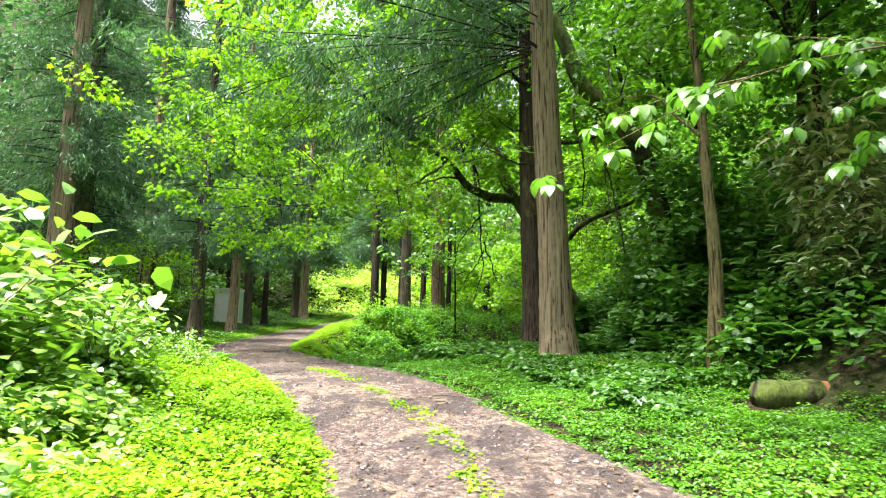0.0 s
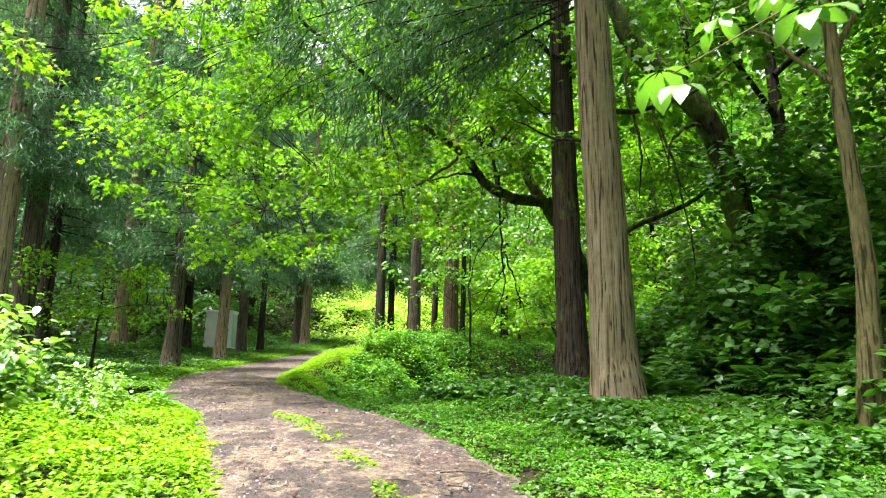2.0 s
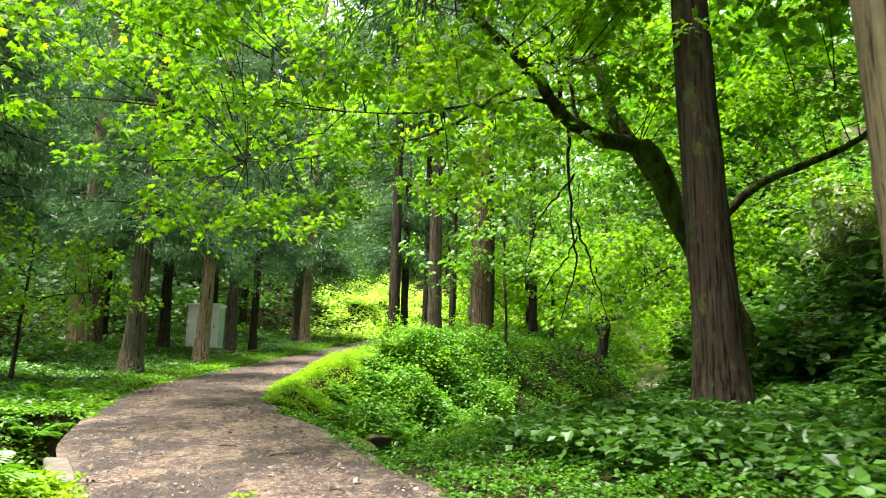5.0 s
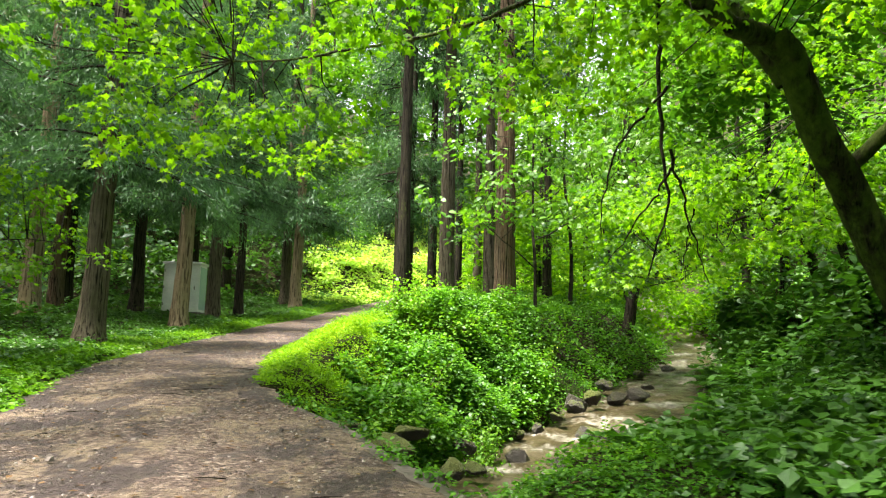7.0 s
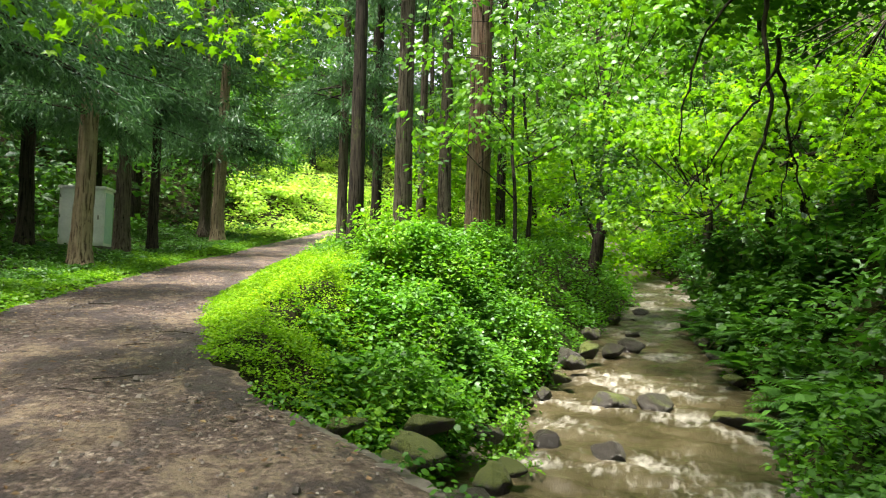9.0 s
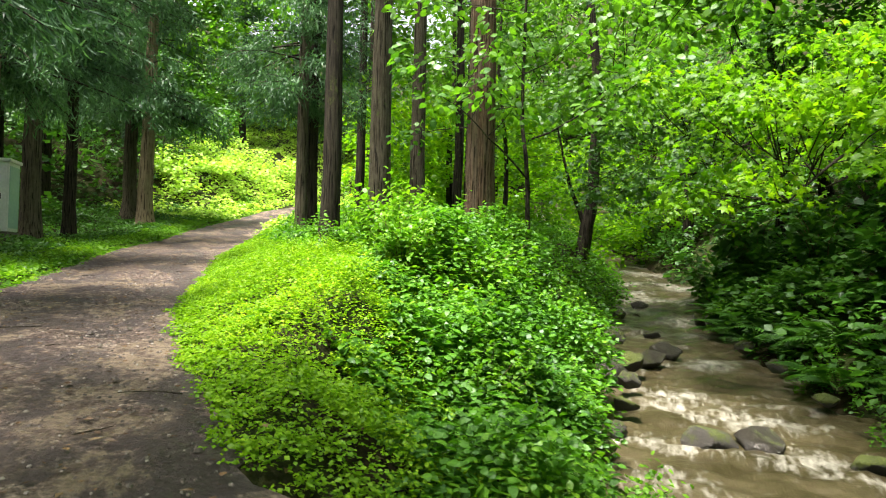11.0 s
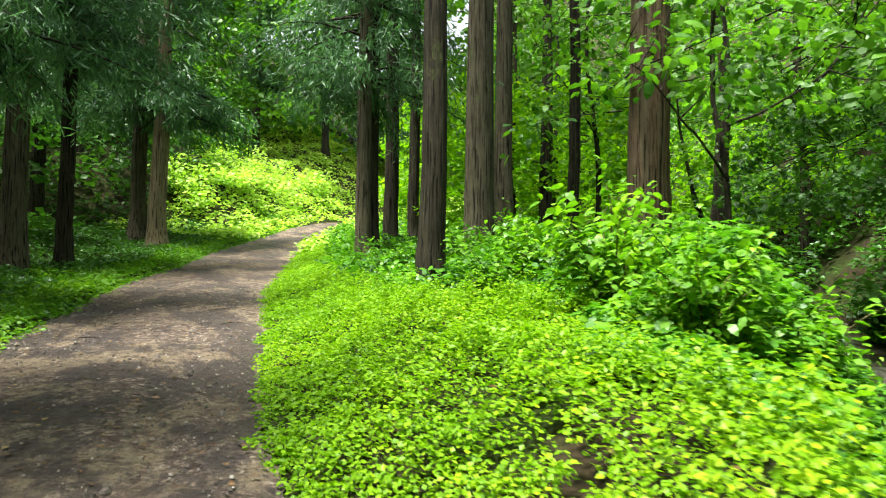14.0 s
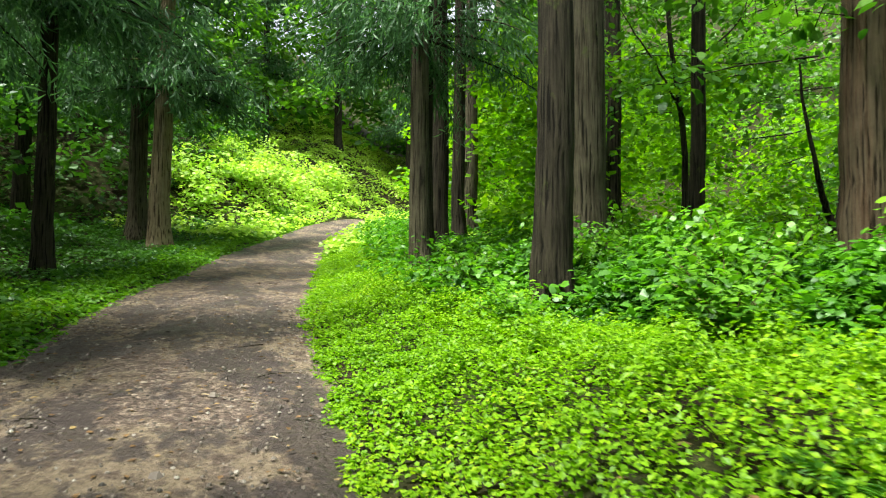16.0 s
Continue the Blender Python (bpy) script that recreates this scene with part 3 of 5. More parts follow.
# x, y, radius, bark, crown, height, lean
CEDARS = [
    (2.35, 14.1, .33, BARK_PALE, None, 22, (-.045, 0)), (2.5, 18.9, .33, BARK_BROWN, None, 22, (-.022, 0)),
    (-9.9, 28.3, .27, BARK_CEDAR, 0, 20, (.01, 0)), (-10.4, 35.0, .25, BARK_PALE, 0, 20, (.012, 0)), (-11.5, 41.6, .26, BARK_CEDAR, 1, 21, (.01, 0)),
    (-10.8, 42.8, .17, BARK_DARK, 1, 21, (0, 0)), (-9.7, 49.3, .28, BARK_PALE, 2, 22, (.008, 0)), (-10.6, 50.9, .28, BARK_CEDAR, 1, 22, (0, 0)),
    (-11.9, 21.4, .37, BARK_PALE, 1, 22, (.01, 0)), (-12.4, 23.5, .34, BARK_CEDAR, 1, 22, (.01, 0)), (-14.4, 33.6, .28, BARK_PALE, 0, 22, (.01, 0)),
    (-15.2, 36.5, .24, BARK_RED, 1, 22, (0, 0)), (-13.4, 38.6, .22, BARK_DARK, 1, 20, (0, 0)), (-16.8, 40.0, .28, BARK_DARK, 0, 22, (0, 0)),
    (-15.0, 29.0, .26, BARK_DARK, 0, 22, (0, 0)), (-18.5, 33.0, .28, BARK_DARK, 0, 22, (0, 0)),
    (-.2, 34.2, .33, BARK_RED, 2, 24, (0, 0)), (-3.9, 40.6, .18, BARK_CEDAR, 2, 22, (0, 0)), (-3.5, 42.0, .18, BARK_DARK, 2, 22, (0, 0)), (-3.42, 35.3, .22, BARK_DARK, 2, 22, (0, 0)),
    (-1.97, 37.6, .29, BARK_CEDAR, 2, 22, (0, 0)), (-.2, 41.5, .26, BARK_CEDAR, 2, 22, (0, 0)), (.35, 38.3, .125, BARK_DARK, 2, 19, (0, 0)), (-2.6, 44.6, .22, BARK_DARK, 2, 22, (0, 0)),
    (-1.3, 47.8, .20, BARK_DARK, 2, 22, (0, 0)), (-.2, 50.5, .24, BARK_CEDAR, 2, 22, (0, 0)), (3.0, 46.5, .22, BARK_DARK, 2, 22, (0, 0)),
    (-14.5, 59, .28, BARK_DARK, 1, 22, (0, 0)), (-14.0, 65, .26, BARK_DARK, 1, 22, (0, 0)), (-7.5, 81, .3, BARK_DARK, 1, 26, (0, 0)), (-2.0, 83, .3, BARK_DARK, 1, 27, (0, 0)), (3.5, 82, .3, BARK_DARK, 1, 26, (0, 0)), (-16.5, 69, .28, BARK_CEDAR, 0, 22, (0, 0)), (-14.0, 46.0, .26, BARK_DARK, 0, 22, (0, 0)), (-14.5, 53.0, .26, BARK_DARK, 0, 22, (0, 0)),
]
for i, (x, y, rad, bark, crown, height, lean) in enumerate(CEDARS):
    if crown is not None and (y > 43 or x < -14.5 or x > -5):
        crown = 4 if x > -3.95 and y < 60 else 3
    if x == -3.9:
        crown = 0
    cedar(x, y, rad, bark, crown, i + 1, height, lean, 0.4 if i < 2 else 0.5)


def wide_crown(seed, low, top, reach, boughs, side):
    """A crown of its own for the two great cedars by the track, whose boughs hang over it."""
    return cedar_crown("crown", low, top, reach, boughs, np.random.default_rng(seed), 17, 28, 0.27, side, 0.13, 0.24, 0.022)


for tree, seed, low, reach, side, n in ((bpy.data.objects["cedar_tree"], 51, 6.5, 8.2, (-1.3, -0.1), 64), (bpy.data.objects["cedar_tree.001"], 52, 8.4, 4.2, (-0.5, 0.3), 34)):
    for name, me in zip(("crown", "bough"), wide_crown(seed, low, 15, reach, n, side)):
        tagged(mesh_part(name, me, tree), kind="stuff").location = (-0.25, 0, 0)


def stub(tree, points, r0, material, label=""):
    pts = bend(points, 8, 0.02, len(tree.children))
    mesh_part("branch", fast_mesh("branch", *tube(pts, np.linspace(r0, r0 * 0.25, len(pts)), 7, 0.08, len(tree.children)), material, True), tree, label)


great = bpy.data.objects["cedar_tree"]
stub(great, [(-.2, 0, 4.6), (.7, .3, 4.75), (1.6, .5, 5.2), (2.3, .8, 5.9)], .055, BARK_MOSS, "dead mossy branch")
stub(great, [(-.2, 0, 4.1), (-.8, .2, 4.2), (-1.5, .3, 4.55)], .035, BARK_DARK, "dead bare branch")
second = bpy.data.objects["cedar_tree.001"]
stub(second, [(0, 0, 7.2), (-1.2, -.6, 7.9), (-2.6, -1.5, 8.0), (-4.0, -2.2, 8.6)], .07, BARK_DARK, "bare dark branch")
stub(second, [(0, 0, 6.2), (-.6, -.3, 6.0), (-1.3, -.6, 6.4)], .03, BARK_DARK, "dead bare branch")

# ---- broadleaved trees ----


def fan_leaves(centres, radius, count, size, r, tilt=0.32, kind=PALM, hang=0.5):
    """Flat sprays of leaves, tier over tier, as maples hold them."""
    n = len(centres)
    i = np.repeat(np.arange(n), count)
    m = len(i)
    out = around(m, r)
    rad = radius * np.sqrt(r.uniform(0.02, 1, m)) * r.uniform(0.6, 1.2, n)[i]
    slope = r.normal(0, tilt, (n, 2))[i]
    off = out * rad[:, None]
    off[:, 2] = (off[:, :2] * slope).sum(1) - 0.12 * (rad / radius) ** 2 * radius + r.normal(0, 0.11, m)
    along = out + r.normal(0, 0.5, (m, 3)) * np.array([1, 1, 0.4]) + np.array([0, 0, -hang])
    up = np.stack([r.normal(0, 0.6, m), r.normal(-0.25, 0.6, m), np.full(m, 0.8)], 1)
    ln = size * r.uniform(0.65, 1.25, m)
    return centres[i] + off, along, up, ln


def twigs(centres, limbs, r, reach=1.6):
    """Thin twigs from the limbs out to the sprays."""
    pts = np.concatenate(limbs)
    out = []
    for c in centres:
        d = np.linalg.norm(pts - c, axis=1)
        q = pts[np.argmin(d)]
        v = q - c
        ln = np.linalg.norm(v)
        if ln > reach:
            q = c + v * reach / ln
        mid = (c + q) / 2 + r.normal(0, 0.08, 3)
        out.append(tube(np.stack([q, mid, c]), [0.014, 0.009, 0.004], 4))
    return fast_mesh("twig", *join(out), BARK_DARK, True)


def broadleaf(name, label, trunk, r0, limbs, centres, radius, count, size, leaf, bark, seed, kind=PALM, group="", flute=0.06, with_twigs=True, reach=1.6, taper=0.45):
    """A tree from its trunk's line, its limbs' lines and the places of its leaf sprays, all in world places."""
    base = np.array(trunk[0], float)
    base[2] = gz(base[0], base[1])
    tree = thing(name, label, "tree", group, pose(*base))
    r = np.random.default_rng(seed)
    line = bend(trunk, 9, 0.02, seed) - base
    rad = np.linspace(r0, r0 * taper, len(line)) * (1 + 0.5 * np.exp(-np.linspace(0, 8, len(line))))
    mesh_part("trunk", fast_mesh("trunk", *tube(line, rad, 16, flute, seed), bark, True), tree)
    lines = [line]
    for j, (pts, lr) in enumerate(limbs):
        ll = bend(pts, 9, 0.025, seed + j) - base
        mesh_part("limb", fast_mesh("limb", *tube(ll, np.linspace(lr, lr * 0.25, len(ll)), 10, flute, seed + j), bark, True), tree)
        lines.append(ll)
    c = np.asarray(centres, float) - base
    p, al, up, ln = fan_leaves(c, radius, count, size, r, kind=kind)
    tagged(mesh_part("crown", leaf_mesh("crown", p, al, up, ln, ln, leaf, kind), tree), kind="stuff")
    if with_twigs:
        tagged(mesh_part("twig", twigs(c, lines, r, reach), tree), kind="stuff")
    return tree


def cloud(n, lo, hi, r, bias=None):
    p = r.uniform(lo, hi, (n * 4, 3))
    if bias is not None:
        p = p[bias(p)]
    return p[:n]


r1 = np.random.default_rng(101)
over = np.concatenate([
    cloud(136, (-7.8, 16, 5.0), (2.0, 24.6, 9.4), r1, lambda p: p[:, 2] > 5.2 + 0.10 * np.abs(p[:, 0] + 4) + 0.5 * np.sin(p[:, 0] * 1.3)),
    cloud(18, (-8.6, 15.5, 7.6), (-5.5, 22, 9.2), r1), cloud(90, (-1, 18.5, 7.0), (6.5, 25.5, 10.5), r1), cloud(60, (-6, 15, 8.2), (3, 23, 11.0), r1),
])
broadleaf("maple_tree", "mossy maple with crooked black limbs and bright green leaves", [(4.5, 22.5, 1.2), (4.35, 22.4, 2.8), (3.75, 22.3, 4.1), (3.16, 22.1, 5.13), (2.6, 21.9, 6.2), (2.25, 21.7, 6.55)], .27,
          [([(2.15, 21.65, 6.5), (1.2, 21.0, 6.5), (.5, 20.5, 6.85), (.05, 20.1, 7.35), (-.9, 19.0, 7.6), (-1.9, 17.5, 7.9), (-3.2, 16.6, 8.8)], .15),
           ([(2.6, 22.0, 6.1), (1.95, 22.3, 7.3), (1.7, 22.5, 8.3), (1.0, 22.6, 8.9), (.2, 22.3, 9.9)], .17),
           ([(1.55, 22.5, 8.4), (1.75, 22.7, 9.4), (1.3, 23, 10.4)], .09),
           ([(.1, 20.2, 7.3), (-.6, 20.8, 6.9), (-1.8, 21.6, 6.6), (-3.6, 22.4, 6.5), (-5.4, 22.8, 6.4)], .05),
           ([(.4, 20.5, 6.9), (-.4, 20.0, 6.6), (-1.6, 19.4, 6.2), (-2.8, 19.2, 6.1)], .035),
           ([(1.0, 20.9, 6.6), (.9, 21.0, 7.3), (.55, 21.2, 7.9)], .045),
           ([(3.4, 22.3, 4.7), (4.6, 22.0, 5.9), (6.2, 21.5, 6.6), (7.5, 21.6, 8.2)], .12)],
          over, .66, 84, .145, LEAF_MAPLE, BARK_MOSS, 5, reach=2.0, taper=0.75)

# the maple that hangs low over the water, with a dead hanging bough
low = np.concatenate([cloud(86, (1.6, 24.8, 2.9), (6.2, 31, 6.4), r1, lambda p: p[:, 2] > 3.5 + 0.3 * (p[:, 0] - 2)), cloud(34, (4.5, 23, 4.4), (9, 28.5, 8), r1)])
broadleaf("maple_tree", "low maple with layered bright leaves hanging over the stream", [(8.6, 30.5, 3.6), (8.0, 30.2, 5.0), (7.0, 29.6, 6.3)], .16,
          [([(7.6, 30, 5.6), (6.2, 29.4, 5.4), (4.8, 29, 4.9), (3.4, 28.8, 4.0)], .06), ([(7.3, 29.8, 6.0), (5.8, 30.8, 5.9), (4.2, 31.6, 4.9), (3.2, 32.2, 3.8)], .05),
           ([(7.0, 29.6, 6.3), (6.0, 27.8, 7.0), (5.0, 25.6, 7.2)], .06)], low, .62, 62, .15, LEAF_MAPLE, BARK_DARK, 6)
broadleaf("bank_tree", "slanting tree with layered shaded green leaves on the stream bank", [(10.2, 35.5, 5.0), (9.2, 35.0, 6.6), (7.6, 34.4, 7.9)], .15,
          [([(9.2, 35, 6.6), (7.6, 33.8, 6.6), (5.8, 33, 5.8), (4.6, 32.8, 5.0)], .06), ([(8.6, 34.8, 7.2), (7.2, 36, 7.0), (5.8, 37, 6.2)], .05)],
          cloud(96, (3.6, 31, 3.4), (9.5, 38.5, 8.2), r1, lambda p: p[:, 2] > 4.2 + 0.4 * (p[:, 0] - 3.5)), .66, 60, .15, LEAF_SHADE, BARK_DARK, 16)
dead = thing("hanging_branch", "dead bare branch hanging from the maple over the stream", "branch", "", pose(.85, 22.7, 8.4))
for pts, rr in (([(0, 0, 0), (.35, .5, -1.2), (.45, .7, -2.6), (.5, .8, -3.9), (.2, .9, -4.9)], .05), ([(.42, .62, -2.0), (-.1, .8, -2.7), (-.4, .9, -3.6), (-.5, 1, -4.3)], .028),
                ([(.48, .75, -3.0), (.8, .9, -3.7), (1.1, 1.1, -4.4), (1.25, 1.1, -5.0)], .028), ([(.47, .72, -3.3), (.2, .8, -3.9), (-.15, .9, -4.5), (-.55, 1, -4.9)], .022), ([(.9, .95, -3.9), (.85, 1, -4.5), (.95, 1.1, -5.1)], .016)):
    line = bend(pts, 8, 0.03, 3)
    mesh_part("branch", fast_mesh("branch", *tube(line, np.linspace(rr, rr * 0.25, len(line)), 6, 0.08, 2), BARK_DARK, True), dead)

broadleaf("stream_tree", "slender dark tree leaning beside the stream", [(5.0, 41.1, 1.8), (5.35, 41.0, 3.2), (5.6, 40.8, 5.0), (5.7, 40.6, 8.5), (5.3, 40.5, 12)], .29,
          [([(5.5, 40.9, 4.2), (4.7, 40.7, 5.8), (4.2, 40.5, 8)], .09)], cloud(80, (1.8, 36.5, 6.0), (9, 45, 13), r1), .75, 50, .17, LEAF_WOOD, BARK_DARK, 8, LEAF)
broadleaf("young_tree", "slim young tree with smooth ochre-green bark", [(4.45, 11.5, 1.2), (4.5, 11.45, 3.0), (4.42, 11.5, 5.0), (4.35, 11.6, 7.5), (4.2, 11.6, 10)], .115,
          [([(4.4, 11.5, 5.6), (5.2, 11.8, 6.6), (6.2, 12, 7.2)], .045), ([(4.4, 11.5, 5.2), (3.8, 11.9, 6.0), (3.2, 12.4, 6.3)], .035)], cloud(70, (3.0, 9.5, 6.2), (8, 14.5, 10), r1), .7, 50, .15, LEAF_WOOD, BARK_SMOOTH, 9, flute=0.03)
for k, (x, y, h, lo, rad) in enumerate(((7.3, 19.0, 12, 5.6, .19), (8.2, 15.5, 13, 5.4, .14), (7.2, 12.8, 11, 4.4, .1), (.6, 33.4, 8, 3.6, .06), (9.5, 36.5, 13, 4.6, .16), (3.2, 50.5, 13, 5, .16), (12, 45, 15, 5.5, .2), (3.6, 44.0, 12, 4.5, .09), (6.5, 54, 14, 5, .17))):
    g = gz(x, y)
    lean = 0.10 * math.sin(k * 2.1)
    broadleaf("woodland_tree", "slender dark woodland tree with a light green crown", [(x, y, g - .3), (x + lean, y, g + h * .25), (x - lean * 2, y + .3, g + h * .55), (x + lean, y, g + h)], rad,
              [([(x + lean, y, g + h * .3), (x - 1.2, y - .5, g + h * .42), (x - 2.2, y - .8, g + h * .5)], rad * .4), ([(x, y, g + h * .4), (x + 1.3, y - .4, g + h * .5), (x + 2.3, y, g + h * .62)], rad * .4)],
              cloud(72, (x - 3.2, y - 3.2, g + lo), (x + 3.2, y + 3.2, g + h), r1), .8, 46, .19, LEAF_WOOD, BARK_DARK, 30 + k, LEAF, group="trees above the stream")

broadleaf("leaning_tree", "thick mossy black trunk leaning out from the bank", [(5.5, 16.5, 1.6), (5.35, 16.4, 3.6), (5.0, 16.2, 5.4), (4.5, 16.0, 6.55), (3.5, 16.0, 7.75), (3.05, 16.0, 8.5), (2.6, 16.1, 9.8)], .27,
          [([(4.7, 16.1, 6.3), (4.2, 15.8, 6.4), (3.75, 15.7, 6.0), (3.7, 15.7, 5.4)], .05), ([(4.1, 16.0, 7.1), (4.15, 15.8, 8.0), (3.9, 15.6, 9.2)], .09), ([(3.2, 16.0, 8.2), (3.0, 15.7, 7.2), (3.2, 15.6, 6.0), (3.15, 15.6, 4.9)], .045),
           ([(3.7, 16.0, 7.5), (3.5, 15.8, 6.7), (3.75, 15.8, 5.8), (4.1, 15.9, 4.6), (4.2, 16.0, 3.6)], .04)],
          cloud(40, (2.6, 14.8, 8.2), (6.5, 18.5, 11), r1), .7, 46, .16, LEAF_WOOD, BARK_MOSS, 17, taper=0.6)

# the layered sapling among the cedars
sap = np.concatenate([np.stack([np.random.default_rng(3).uniform(-12.4, -8.6, 46), np.random.default_rng(4).uniform(21.5, 26, 46), np.zeros(46)], 1)])
sap[:, 2] = 3.5 + 0.55 * (np.arange(46) % 5) * 0.7 + 0.1 * np.sin(sap[:, 0] * 3)
broadleaf("sapling", "young maple holding pale green leaves in flat tiers", [(-10.6, 24.2, 1.6), (-10.5, 24.2, 3.2), (-10.4, 24.1, 5.2)], .05,
          [([(-10.5, 24.2, 3.6), (-9.6, 24.4, 3.9), (-8.8, 24.9, 3.95)], .02), ([(-10.5, 24.2, 4.2), (-11.4, 23.8, 4.4), (-12.2, 23.4, 4.4)], .02)], sap, .5, 60, .11, LEAF_MAPLE, BARK_DARK, 12)

# ---- low plants ----


def pick(n, x0, x1, y0, y1, keep, r):
    """n places in a rectangle of the plan where keep(x, y) is true."""
    x, y = r.uniform(x0, x1, n * 8), r.uniform(y0, y1, n * 8)
    m = keep(x, y)
    return x[m][:n], y[m][:n]


def stuff(name, label, category, x, y, height, spread, leaf, count, material, r, kind=SIMPLE, lift=0.0, wide=1.0):
    z = ground_z(x, y) + lift
    p, al, up, ln = plants(x, y, z, np.broadcast_to(height, x.shape), np.broadcast_to(spread, x.shape), np.broadcast_to(leaf, x.shape), count, r)
    ob = mesh_part(name, leaf_mesh(name, p, al, up, ln, ln * wide, material, kind))
    return tagged(ob, label, category, kind="stuff")


def dl(x, y):
    return road_l(y) - x


def dr(x, y):
    return x - road_r(y)


def dry(x, y, edge=0.1):
    d, w, s = near_stream(x, y)
    return d > half_width(y) + edge


def ragged(x, y):
    return 0.10 * lumps(x, y, 0.4, 3.0) + 0.05 * lumps(x, y, 0.13, 1.0)


def tall_from(y):
    """How far from the track's edge the tall herbs begin, on the stream's side."""
    return np.interp(y, [22, 25, 28, 31, 33, 35, 37, 40, 60], [1.0, 1.5, 2.4, 3.0, 3.1, 2.2, 1.3, 1.2, 1.2])


r2 = np.random.default_rng(202)
x, y = pick(10500, -6, 1, -2, 16.2, lambda x, y: (dl(x, y) > 0.02 + ragged(x, y)) & (dl(x, y) < 4.0 - 1.1 * ease(y, 5, 8)) & dry(x, y, 0.3), r2)
stuff("verge_plants", "bright yellow-green ground cover along the track's edge", "ground cover", x, y, (0.07 + 0.22 * ease(dl(x, y), 0, 1.6)) * (1 + 0.4 * lumps(x, y, 0.6) + 0.45 * lumps(x, y, 0.17, 2.0)), 0.12, 0.056, 8, LEAF_VERGE, r2)
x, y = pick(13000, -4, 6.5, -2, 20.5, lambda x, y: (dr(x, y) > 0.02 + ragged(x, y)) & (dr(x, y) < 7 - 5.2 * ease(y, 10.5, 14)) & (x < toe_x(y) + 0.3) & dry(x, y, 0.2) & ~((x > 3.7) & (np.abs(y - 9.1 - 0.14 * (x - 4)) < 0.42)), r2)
# darker, less yellow leaf than on the opposite verge
stuff("verge_plants", "low green plants between track and bank", "ground cover", x, y, (0.06 + (0.07 + 0.10 * ease(y, 10, 13)) * ease(dr(x, y), 0, 2.5)) * (1 + 0.45 * lumps(x, y, 0.7) + 0.45 * lumps(x, y, 0.17, 2.0)), 0.11, 0.045, 9, LEAF_HERB, r2)
x, y = pick(14000, -7, 0, 21.6, 52, lambda x, y: (dr(x, y) > 0.0 + ragged(x, y)) & (dr(x, y) < tall_from(y) + 0.8) & dry(x, y, 0.3), r2)
stuff("verge_plants", "bright yellow-green ground cover on the mound's edge", "ground cover", x, y, (0.08 + 0.24 * ease(dr(x, y), 0, 1.6)) * (1 + 0.45 * lumps(x, y, 0.7) + 0.45 * lumps(x, y, 0.17, 2.0)), 0.11, 0.040, 15, LEAF_VERGE, r2)
x, y = pick(6500, -16, -4, 17.8, 62, lambda x, y: (dl(x, y) > 0.02 + ragged(x, y)) & (dl(x, y) < 1.5 + 0.5 * lumps(x, y, 1.2)) & dry(x, y, 0.2), r2)
stuff("verge_plants", "low bright plants along the cedars' side of the track", "ground cover", x, y, 0.07 + 0.2 * ease(dl(x, y), 0.3, 2.5) * (1 + 0.6 * lumps(x, y, 0.8)), 0.16, 0.085, 8, LEAF_MOUND, r2)
# under the cedars the leaf colour itself is darkened for shade
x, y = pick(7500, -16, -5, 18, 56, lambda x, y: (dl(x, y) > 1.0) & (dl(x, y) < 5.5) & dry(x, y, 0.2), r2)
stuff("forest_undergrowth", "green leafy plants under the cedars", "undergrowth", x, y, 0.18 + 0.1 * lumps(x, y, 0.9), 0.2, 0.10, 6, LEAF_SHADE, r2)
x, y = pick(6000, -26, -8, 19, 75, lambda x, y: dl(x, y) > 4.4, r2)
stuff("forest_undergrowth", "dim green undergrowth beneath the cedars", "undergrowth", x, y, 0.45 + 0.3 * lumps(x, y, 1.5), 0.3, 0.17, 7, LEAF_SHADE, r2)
x, y = pick(5200, -24, 12, -14, 21, lambda x, y: ((dl(x, y) > 2.4) | (dr(x, y) > 3.0)) & dry(x, y, 0.3) & ~((dl(x, y) > 2.4) & (dl(x, y) < 6) & (y > 5)) & ~((dr(x, y) > 2) & (y > 2) & (x < toe_x(y) + 0.5)), r2)
stuff("forest_undergrowth", "low mixed plants on the forest floor", "undergrowth", x, y, 0.35 + 0.2 * lumps(x, y, 1.4), 0.35, 0.17, 6, LEAF_HERB, r2)
# small plants rooted on the bridge's worn edge
ky = r2.uniform(17, 21.8, 70)
p, al, up, ln = plants(road_r(ky) + r2.uniform(0.05, 0.3, 70), ky, road_z(ky) - 0.02, np.full(70, 0.09), np.full(70, 0.1), np.full(70, 0.05), 8, r2)
tagged(mesh_part("edge_weeds", leaf_mesh("edge_weeds", p, al, up, ln, ln, LEAF_HERB, LEAF)), "small weeds along the concrete bridge edge", "weeds", kind="stuff")
# weeds on the crown of the track
x, y = pick(330, -3.2, 0.8, 5.0, 15.2, lambda x, y: np.abs(x - np.interp(y, [5, 6.2, 8.2, 12, 14, 15.2], [.45, .3, 0, -1.33, -2.3, -2.9])) < 0.13 + 0.12 * lumps(x, y, 0.5, 8.0), r2)
stuff("track_weeds", "low weeds growing along the middle of the track", "weeds", x, y, 0.05, 0.09, 0.05, 7, LEAF_VERGE, r2, LEAF, 0.06)
x, y = pick(5200, -4.6, 1.5, 22, 37, lambda x, y: (dr(x, y) > tall_from(y) + 0.4 * lumps(x, y, 0.9)) & (dr(x, y) < 6.5) & dry(x, y, 0.0), r2)
